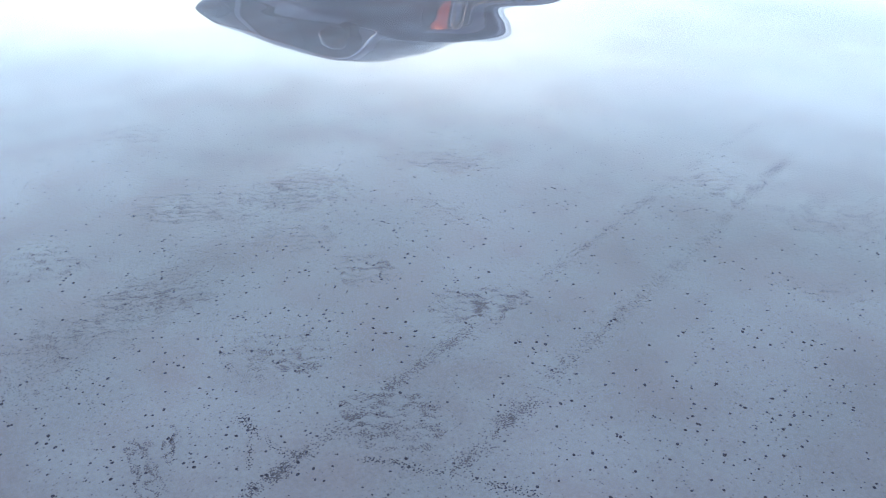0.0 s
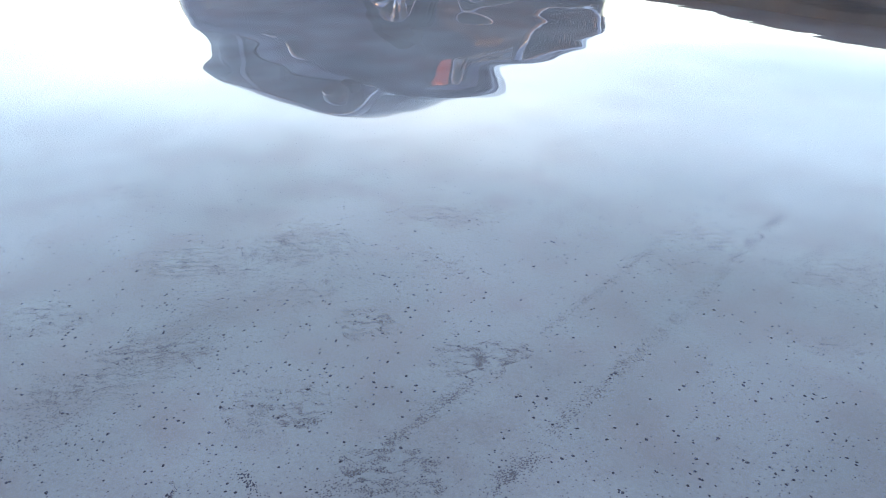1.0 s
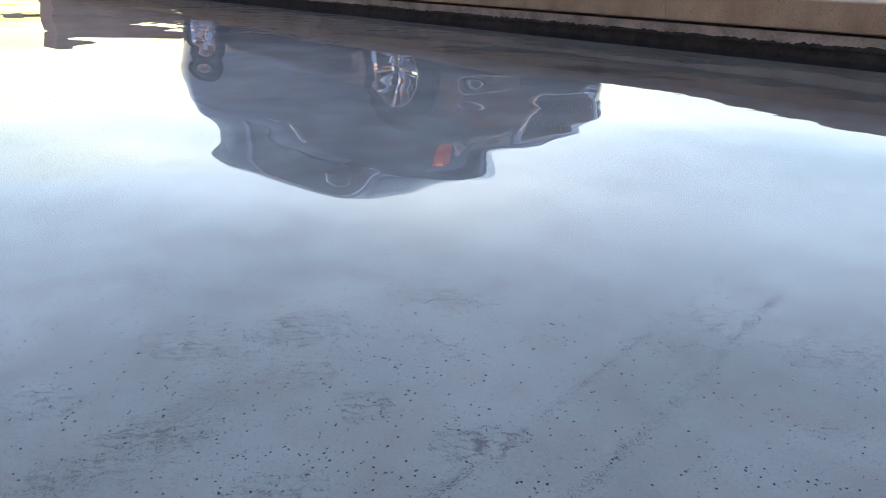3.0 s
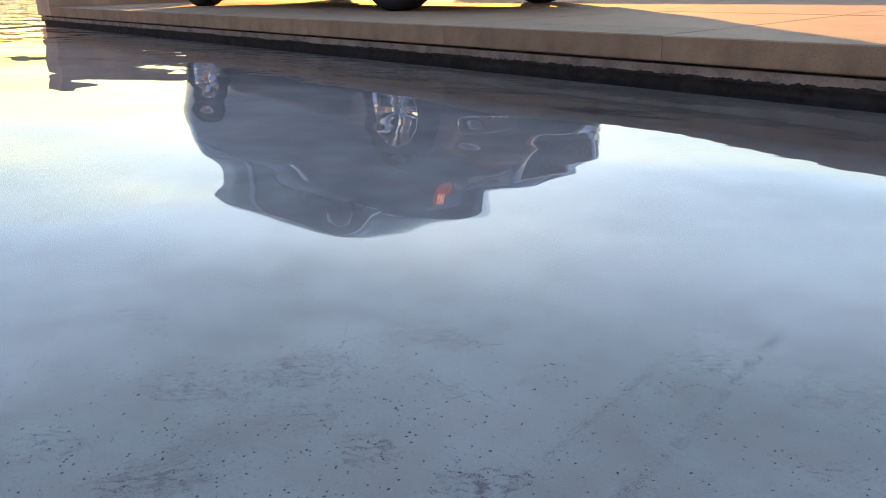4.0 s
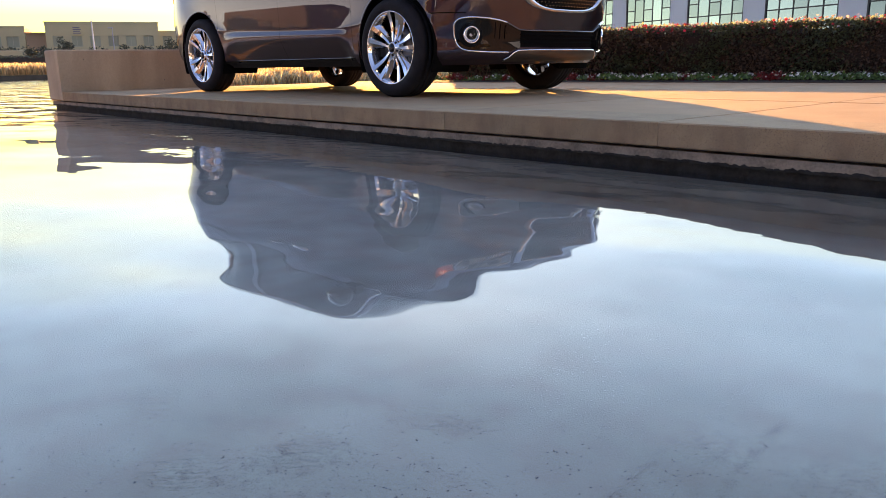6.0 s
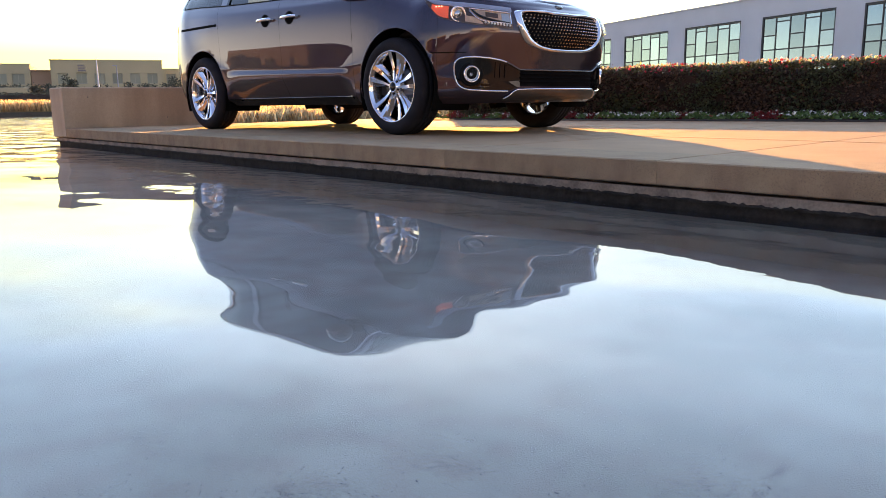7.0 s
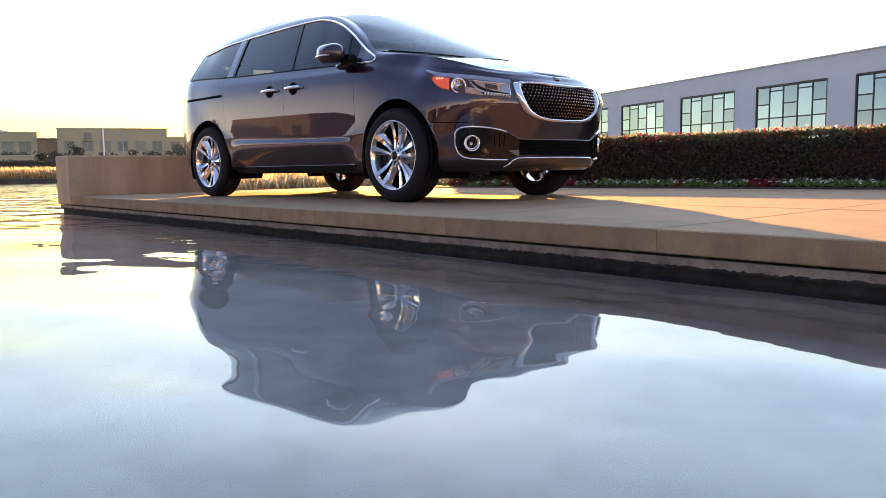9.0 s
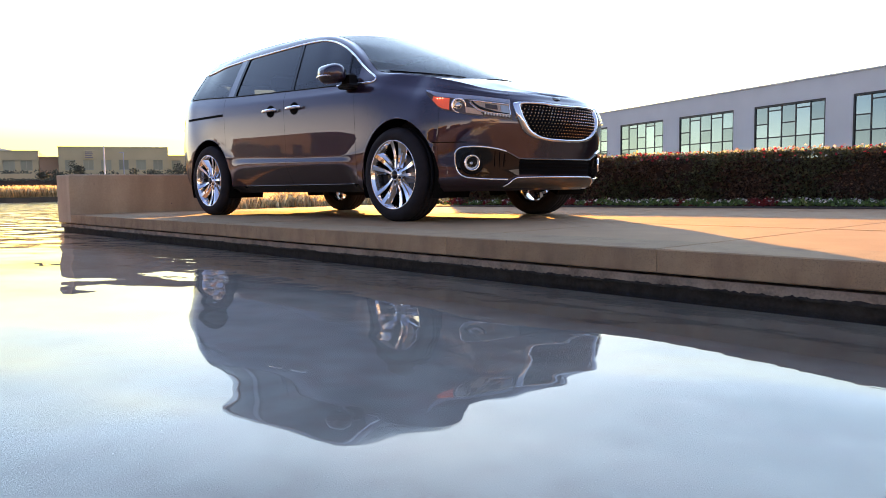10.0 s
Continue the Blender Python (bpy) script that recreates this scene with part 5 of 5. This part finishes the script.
g = blades(random.Random(3), 48000, lambda r: tuple(EDGE @ Vector((-38.6 - 5.5 * r.random() ** 1.6, r.uniform(-14, 24), -0.06 - 0.10 * r.random()))), 0.68, 0.013)
tagged(part("bank_grass", g, M_DRY), "tall golden grass on the far bank", "grass", kind="stuff")


# shrubs and trees
def tree(name, label, category, x, y, h, w, seed, trunk=0.25, n=1500, size=0.16, material=None):
    rng = random.Random(seed)
    t = holder(name, label, category, at=pose(x, y, -0.06))
    st = Shape()
    st.tube([(0, 0, 0), (0.03 * h, 0.01 * h, h * trunk * 0.6), (0.02 * h, 0.03 * h, h * (trunk + 0.15)), (0, 0.02 * h, h * 0.75)], [0.05 * h, 0.036 * h, 0.026 * h, 0.008 * h], 8)
    for k in range(5):
        a = 2 * math.pi * k / 5 + rng.uniform(-0.4, 0.4)
        z0 = h * (trunk + 0.05 + 0.08 * k)
        st.tube([(0.02 * h, 0.02 * h, z0), (w * 0.25 * math.cos(a), w * 0.25 * math.sin(a), z0 + h * 0.12), (w * 0.42 * math.cos(a), w * 0.42 * math.sin(a), z0 + h * 0.2)], [0.018 * h, 0.012 * h, 0.005 * h], 6)
    part("trunk", st, M_BARK, t)
    cr = Shape()
    lumps = [(rng.uniform(-0.36, 0.36) * w, rng.uniform(-0.36, 0.36) * w, h * (trunk + (1 - trunk) * rng.uniform(0.22, 0.86)), rng.uniform(0.16, 0.27) * min(w, h)) for _ in range(11)]
    for k in range(n):
        cx, cy, cz, r = rng.choice(lumps)
        d = Vector((rng.gauss(0, 1), rng.gauss(0, 1), rng.gauss(0, 1))).normalized() * r * rng.uniform(0.55, 1.05)
        leaf(cr, rng, (cx + d.x, cy + d.y, max(0.05, cz + d.z * 0.85)), size * rng.uniform(0.6, 1.4))
    part("crown", cr, material or M_TREE, t)
    return t


FAR = pose(4.6, -4.87, 0, 0, 0, 69.8)           # looking over the basin: x across, y away from the pool's near corner
for k, (x, y, h, w) in enumerate(((-3.9, 98, 2.8, 5.0), (-1.6, 100, 2.6, 4.2), (-3.2, 101, 3.4, 2.4), (-2.7, 96, 3.9, 1.8), (0.9, 97, 2.6, 3.0), (-10.2, 99, 3.1, 2.2), (3.4, 98, 3.0, 2.4), (5.0, 97, 2.7, 2.8), (6.0, 99, 3.0, 2.2), (7.6, 98, 3.3, 3.2), (8.8, 97, 3.8, 3.0), (-12.8, 95, 3.0, 3.0), (10.5, 98, 3.0, 3.0), (-0.2, 99, 2.2, 2.4), (1.9, 98, 2.2, 2.0), (-15.2, 96, 3.0, 3.4), (-17.5, 97, 2.4, 3.0), (-8.4, 97, 2.9, 2.6), (-6.8, 98, 3.2, 3.2), (-5.2, 97, 2.6, 3.4), (-13.9, 99, 2.2, 2.6), (-3.55, 62.5, 2.1, 1.7))):
    p = FAR @ Vector((x, y, 0))
    tree("shrub_tree", "dark green shrub before the cream building", "shrub", p.x, p.y, h, w, 50 + k, trunk=0.12, n=700, size=0.24, material=M_SHRUB)

# clipped dark hedge and pale wall on the far bank
s = Shape()
rows = []
for i in range(40):
    x = -24 + 22.5 * i / 39
    b = 0.12 * noise.noise(Vector((x, 2, 0)))
    rows.append([(x, 60, -0.06), (x, 59.9, 0.7 + b), (x, 60.1, 1.12 + b), (x, 61.3, 1.12 + b), (x, 61.5, -0.06)])
s.grid(rows)
far_hedge = holder("far_hedge", "long dark clipped hedge beyond the golden bank", "hedge")
part("core", s, M_SOIL, far_hedge, at=FAR)
s = Shape()
rng = random.Random(8)
for k in range(5000):
    leaf(s, rng, (rng.uniform(-24, -1.5), rng.uniform(59.7, 61.2), rng.choice((rng.uniform(0, 1.08), 1.08)) + rng.uniform(-0.05, 0.12)), rng.uniform(0.10, 0.2))
part("leaves", s, M_SHRUB, far_hedge, at=FAR)
s = Shape().box(-8.2, -4.2, 70, 70.4, -0.06, 1.80, bevel=0.04)
tagged(part("screen_wall", s, M_CREAM, at=FAR), "low pale screen wall on the far side", "wall", kind="structure")

# cream building across the water
M_BRICKRED = surface("terracotta_render", (0.047, 0.030, 0.022), 0.85, vary=0.1, scale=0.4)
# the pane's pale colour has the haze of distance painted in
M_FARPANE = surface("hazed_far_glass", (0.30, 0.31, 0.22), 0.35, vary=0.1, scale=0.4, by_object=0.2)
M_FARFRAME = surface("sage_window_frame", (0.38, 0.37, 0.27), 0.6, vary=0.1, scale=0.5)
cream = holder("cream_building", "long cream rendered low building with a row of square windows", "building", at=FAR)


def block(x0, x1, y0, top, openings, name="wall", material=None):
    """A mass with windows set back into its front."""
    s = Shape()
    z0, z1 = 3.30, 4.75
    s.box(x0, x1, y0 + 0.3, y0 + 14, -0.06, top)
    if openings:
        s.box(x0, x1, y0, y0 + 0.298, -0.06, z0)
        s.box(x0, x1, y0, y0 + 0.298, z1, top)
        cuts = [x0] + [c for o in openings for c in o] + [x1]
        for a, b in zip(cuts[::2], cuts[1::2]):
            if b - a > 0.02:
                s.box(a, b, y0, y0 + 0.298, z0, z1)
    part(name, s, material or M_CREAM, cream)
    part("parapet", Shape().box(x0 - 0.08, x1 + 0.08, y0 - 0.08, y0 + 0.4, top, top + 0.16, bevel=0.02), material or M_CREAM, cream)
    for a, b in openings:
        w = part("window", Shape().box(a + 0.01, b - 0.01, y0 + 0.2, y0 + 0.26, z0 + 0.01, z1 - 0.01), M_FARPANE, cream)
        fr = Shape()
        for q in (a + 0.05, (a + b) / 2, b - 0.05):
            fr.box(q - 0.035, q + 0.035, y0 + 0.14, y0 + 0.196, z0 + 0.01, z1 - 0.01)
        fr.box(a + 0.01, b - 0.01, y0 + 0.145, y0 + 0.19, z0 + 0.01, z0 + 0.09)
        part("window_frame", fr, M_FARFRAME, w)


def row_of(x0, n, pitch, w):
    return [(x0 + pitch * k, x0 + pitch * k + w) for k in range(n)]


block(-22.0, -8.4, 121, 5.95, row_of(-21.4, 6, 2.15, 1.5))
block(-8.3, -5.9, 120.6, 5.1, [], "entrance_block", surface("red_brown_render", (0.38, 0.26, 0.165), 0.85, vary=0.1, scale=0.4))
block(-5.8, 8.6, 119, 6.45, row_of(-5.0, 6, 2.3, 1.35))
block(8.7, 26.0, 121, 5.35, row_of(9.2, 7, 2.3, 1.35))
sgn = holder("wall_sign", "cream sign panel with dark lettering bars on the building", "sign", at=FAR)
part("panel", Shape().box(-2.55, -1.25, 118.8, 118.95, 4.85, 6.05, bevel=0.02), M_CREAM, sgn)
for k in range(4):
    part("lettering_bar", Shape().box(-2.4, -1.4 - 0.12 * (k % 2), 118.77, 118.79, 5.02 + 0.25 * k, 5.14 + 0.25 * k), M_SIGNBAR, sgn)
pole = holder("flagpole", "bare white flagpole before the cream building", "flagpole", at=FAR @ pose(0.03, 92, 0))
part("shaft", Shape().tube([(0, 0, -0.06), (0, 0, 2.5), (0, 0, 5.15)], [0.11, 0.09, 0.06], 10), M_POLE, pole)
part("finial", Shape().turned([(0.0001, 0.10), (0.07, 0.05), (0.09, 0), (0.05, -0.06)], axis="z", sides=10, centre=(0, 0, 5.2)), M_POLE, pole)
lp = holder("car_park_lamp", "slim grey car park lamp with a flat head", "street lamp", at=FAR @ pose(2.15, 100, 0))
part("post", Shape().tube([(0, 0, -0.06), (0, 0, 4.9)], [0.07, 0.05], 8), M_SIGN, lp)
part("lamp_head", Shape().box(-0.45, 0.1, -0.12, 0.12, 4.86, 4.96, bevel=0.02), M_SIGN, lp)

# hazy hill far behind; the haze is put into its pale colour
s = Shape()
rows = []
for i in range(61):
    x = -420 + 620 * i / 60
    h = 37 + 11 * math.exp(-((x + 107) / 34) ** 2) + 1.5 * noise.noise(Vector((x * 0.02, 0, 3)))
    rows.append([(x, 880, -1), (x, 900, h * 0.7), (x, 930, h), (x, 1010, -1)])
s.grid(rows)
M_HAZE = surface("hazy_hill", (0.60, 0.50, 0.38), 0.95, vary=0.1, scale=0.01, fine=0.1)
tagged(part("hill", s, M_HAZE, at=FAR), "low hazy hill on the horizon", "hill", kind="structure")

# grey office building with gridded windows
FAC = pose(-5.94, 31.63, 0, 0, 0, 158)
office = holder("office_building", "pale grey rendered office building with black-framed gridded windows", "building", at=FAC)
W0, WW, PITCH, ZB, ZT = 3.02, 4.40, 5.87, 0.75, 4.14
spans = [(W0 + PITCH * k, W0 + PITCH * k + WW) for k in range(-5, 6)]
s = Shape()
s.box(-30, 36.2, -16, -0.30, -0.06, 5.10)
s.box(-30, 36.2, -0.298, 0, ZT, 5.10)
s.box(-30, 36.2, -0.298, 0, -0.06, ZB)
cuts = [-30] + [c for o in spans for c in o] + [36.2]
for a, b in zip(cuts[::2], cuts[1::2]):
    s.box(a, b, -0.298, 0, ZB, ZT)
part("wall", s, M_FACADE, office, "pale grey render")
part("roof_edge", Shape().box(-30.1, 36.3, -16.1, 0.05, 5.10, 5.17, bevel=0.01), M_FACADE, office)
for a, b in spans:
    y0, y1 = -0.10, -0.04
    cw = (b - a) / 5
    ring = lambda i, y: [(a + i, y, ZB + i), (b - i, y, ZB + i), (b - i, y, ZT - i), (a + i, y, ZT - i)]
    fr = Shape().grid([ring(0, y0), ring(0, y1 + 0.02), ring(0.08, y1 + 0.02), ring(0.08, y0), ring(0, y0)], close=True)
    w = part("window", fr, M_FRAME, office, "black gridded steel window")
    for k in range(1, 5):
        part("mullion", Shape().box(a + cw * k - 0.03, a + cw * k + 0.03, y0, y1, ZB + 0.1, ZT - 0.1), M_FRAME, w)
    for k in range(5):
        x0, x1 = a + cw * k + 0.03 + 0.07 * (k == 0), a + cw * (k + 1) - 0.03 - 0.07 * (k == 4)
        levels = [2.51, 3.20] if k % 2 == 0 else [2.51, 3.84]
        edges = [ZB + 0.1, 1.62] + levels + [ZT - 0.1]
        for z in [1.62] + levels:
            part("glazing_bar", Shape().box(x0 - 0.004, x1 + 0.004, y0 + 0.004, y1 - 0.004, z - 0.03, z + 0.03), M_FRAME, w)
        for z0, z1 in zip(edges, edges[1:]):
            part("pane", Shape().box(x0, x1, y0 + 0.02, y0 + 0.035, z0 + 0.02, z1 - 0.02), M_PANE, w)

# unseen pale paving on the near side of the basin, added to warm the bumper
near = Shape()
near.box(-38.0, 30.0, -24.0, -5.31, -0.10, 0.0, bevel=0.005)
tagged(part("near_pavement", near, M_SLAB, at=EDGE), "added buff concrete paving on the pool's near side, only mirrored in the car", "pavement", kind="structure")

# what the car's side mirrors: a low range and trees on the near side of the basin
back = holder("rear_building", "low tan buildings on the near side of the pool", "building")
for x0, x1, y0, h in ((-35, -24, -36, 2.2), (-21, -13, -41, 3.0), (-9, 3, -38, 2.2), (9, 22, -43, 1.6)):
    part("wall", Shape().box(x0, x1, y0 - 9, y0, -0.06, h), M_BRICKRED, back)
    part("parapet", Shape().box(x0 - 0.1, x1 + 0.1, y0 - 0.1, y0 + 0.2, h, h + 0.3, bevel=0.02), M_CREAM, back)
s = Shape()
for x0, x1, h in ((-96, -74, 2.0), (-73.9, -58, 2.8), (-57.9, -40, 2.2)):
    s.box(x0, x1, -52, -40, -0.06, h, bevel=0.05)
far_back = holder("rear_range", "row of low tan buildings on the near side of the pool", "building")
part("wall", s, M_BRICKRED, far_back)
east = holder("east_building", "long low tan building facing the evening sun", "building")
part("wall", Shape().box(36, 48, -36, -6, -0.06, 8.0), M_PALE, east)
part("parapet", Shape().box(35.8, 48.2, -36.2, -5.8, 8.0, 8.4, bevel=0.03), M_PALE, east)
for k in range(10):
    r = random.Random(300 + k)
    tree("tree", "broad green tree on the near side of the pool", "tree", -92 + 6.2 * k + r.uniform(-2, 2), -34 - r.uniform(0, 4), r.uniform(1.3, 2.4), r.uniform(4.5, 8.0), 400 + k, n=3600, size=0.3)
for k in range(9):
    tree("tree", "broad green tree on the near side of the pool", "tree", -30 + 6.7 * k + random.Random(k).uniform(-2, 2), -24 - random.Random(k + 9).uniform(0, 5), random.Random(k + 70).uniform(0.6, 1.1), random.Random(k + 20).uniform(3.5, 5.5), 200 + k, n=3000, size=0.16)


# unseen trees added to cover the east building's foot in the bumper's reflection
for k in range(5):
    r = random.Random(500 + k)
    tree("tree", "added unseen green tree that cuts off the long tan building's reflection", "tree", 29 + r.uniform(-2, 2), -31 + 5.5 * k + r.uniform(-1, 1), r.uniform(2.6, 4.2), r.uniform(4.0, 6.0), 510 + k, n=2400, size=0.24)


# ---- silt, grit and old prints on the pool floor ----
rng = random.Random(77)
grit, dust = Shape(), Shape()


def grain(shape, x, y, r):
    a = rng.uniform(0, 6.28)
    k = rng.uniform(0.7, 1.5)
    z = BED_Z + 0.0003
    ca, sa = math.cos(a), math.sin(a)
    pts = []
    for q in range(6):
        u, v = r * k * math.cos(q * 1.047) * rng.uniform(0.8, 1.15), r * math.sin(q * 1.047) * rng.uniform(0.8, 1.15)
        pts.append((x + u * ca - v * sa, y + u * sa + v * ca, z))
    shape.add(pts + [(x, y, z + r * 0.7)], [(q, (q + 1) % 6, 6) for q in range(6)])


def trail(points, n, spread, r, shape):
    for k in range(n):
        i = rng.randrange(len(points) - 1)
        t = rng.random()
        x = points[i][0] + (points[i + 1][0] - points[i][0]) * t
        y = points[i][1] + (points[i + 1][1] - points[i][1]) * t
        if noise.noise(Vector((x * 26, y * 26, 8))) + 0.5 * noise.noise(Vector((x * 80, y * 80, 8))) < rng.uniform(-0.45, 0.25):
            continue
        w = 1.2 * spread * noise.noise(Vector((x * 30, y * 30, 1)))
        grain(shape, x + w + rng.gauss(0, spread), y - w + rng.gauss(0, spread), r * rng.uniform(0.3, 1.1))


def print_mark(x, y, turn, length, width, n):
    """A scuffed print: loose dots of silt in broken bands, thinning outwards."""
    c, s = math.cos(turn), math.sin(turn)
    k = 0
    n = int(n * 1.5)
    for _ in range(n * 4):
        a, q = rng.uniform(0, 2 * math.pi), 1.1 * rng.random() ** 0.62
        q *= 1 + 0.7 * noise.noise(Vector((math.cos(a) * 1.4 + x * 17, math.sin(a) * 1.4, y * 17)))
        u, v = q * math.cos(a) * length / 2, q * math.sin(a) * width / 2
        band = 0.38 * math.sin(v * 420 + 5 * noise.noise(Vector((u * 60, v * 60, x)))) + 0.9 * noise.noise(Vector((x * 9 + u * 55, y * 9 + v * 55, 4)))
        if band < 0.12 + rng.uniform(-0.35, 0.35):
            continue
        grain(dust, x + u * c - v * s, y + u * s + v * c, rng.choice((0.00025, 0.0003, 0.0004, 0.0005, 0.0008)))
        k += 1
        if k >= n:
            break


for k in range(9500):
    x, y = (rng.uniform(3.2, 4.75), rng.uniform(-4.85, -3.4)) if k % 6 else (rng.uniform(2.4, 4.9), rng.uniform(-4.85, -2.4))
    d = noise.noise(Vector((x * 2.5, y * 2.5, 0)))
    if d + rng.uniform(-0.8, 0.8) > -0.38 + 0.95 * max(0.0, min(1.0, (y + 4.3) / 0.6)):
        grain(grit, x, y, rng.choice((0.0008, 0.0010, 0.0013, 0.0016, 0.0019)))
for k in range(22000):
    x, y = rng.uniform(3.0, 4.8), rng.uniform(-4.85, -3.2)
    if noise.noise(Vector((x * 6, y * 6, 5))) + 0.35 * noise.noise(Vector((x * 25, y * 25, 2))) > 0.12:
        grain(dust, x, y, rng.uniform(0.0003, 0.0007))
# two long drag trails, a forked scratch and a crossing line
trail([(4.117, -4.649), (4.117, -4.605), (4.11, -4.531), (4.105, -4.459), (4.094, -4.362), (4.095, -4.285), (4.084, -4.127), (4.073, -3.978), (4.053, -3.791), (4.048, -3.486)], 4200, 0.0050, 0.0010, dust)
trail([(4.238, -4.502), (4.225, -4.399), (4.217, -4.295), (4.207, -4.173), (4.196, -4.026), (4.166, -3.763), (4.146, -3.581)], 4200, 0.0062, 0.0010, dust)
trail([(4.029, -4.595), (4.071, -4.598), (4.103, -4.592), (4.141, -4.555), (4.189, -4.523), (4.236, -4.493), (4.286, -4.468), (4.322, -4.446)], 620, 0.0028, 0.0009, grit)
trail([(4.036, -4.590), (4.048, -4.599), (4.088, -4.623), (4.125, -4.645)], 210, 0.0022, 0.0009, grit)
trail([(4.117, -4.649), (4.117, -4.605), (4.103, -4.592)], 70, 0.0025, 0.0009, grit)
trail([(4.026, -4.597), (4.034, -4.593), (4.046, -4.600)], 90, 0.004, 0.0010, grit)
# a broad scuffed track and the edge of a shoe sole beside it
trail([(3.811, -4.765), (3.766, -4.674), (3.763, -4.564), (3.708, -4.426), (3.655, -4.314), (3.649, -4.231)], 5500, 0.030, 0.0009, dust)
for x, y, turn, a, b, n in ((4.069, -4.278, 0.78, 0.105, 0.075, 2000), (4.138, -4.487, 0.78, 0.115, 0.075, 1900), (3.905, -4.330, 0.78, 0.10, 0.07, 1300), (3.975, -4.509, 0.60, 0.13, 0.075, 1500), (4.021, -4.700, -0.27, 0.088, 0.026, 700), (4.004, -4.665, -0.54, 0.05, 0.015, 260),
                            (3.763, -4.564, 0.9, 0.16, 0.09, 2200), (3.766, -4.674, 0.9, 0.14, 0.08, 1100), (3.582, -4.411, 0.78, 0.18, 0.10, 2600), (3.649, -4.268, 0.6, 0.16, 0.12, 2400), (3.750, -4.012, 0.78, 0.16, 0.08, 1300), (4.125, -3.776, 0.78, 0.17, 0.10, 1200), (4.310, -3.733, 0.78, 0.19, 0.12, 1700),
                            (3.251, -4.346, 0.78, 0.18, 0.08, 900), (3.582, -4.632, 0.6, 0.14, 0.09, 1100), (3.771, -4.343, 0.7, 0.12, 0.07, 900), (3.706, -3.717, 0.8, 0.20, 0.12, 900), (3.46, -4.05, 0.7, 0.22, 0.10, 900), (4.36, -3.95, 0.6, 0.12, 0.06, 400), (4.24, -4.62, 1.2, 0.10, 0.06, 400), (3.86, -4.14, 0.3, 0.14, 0.06, 500)):
    print_mark(x, y, turn, a, b, n)
M_GRIT = surface("dark_grit", (0.075, 0.06, 0.05), 0.9, vary=0.3, scale=300)
tagged(part("grit", grit, M_GRIT), "scattered dark grit on the pool floor", "grit", kind="stuff")
tagged(part("silt_marks", dust, M_SILT), "grey silt trails and scuffed prints on the pool floor", "silt", kind="stuff")
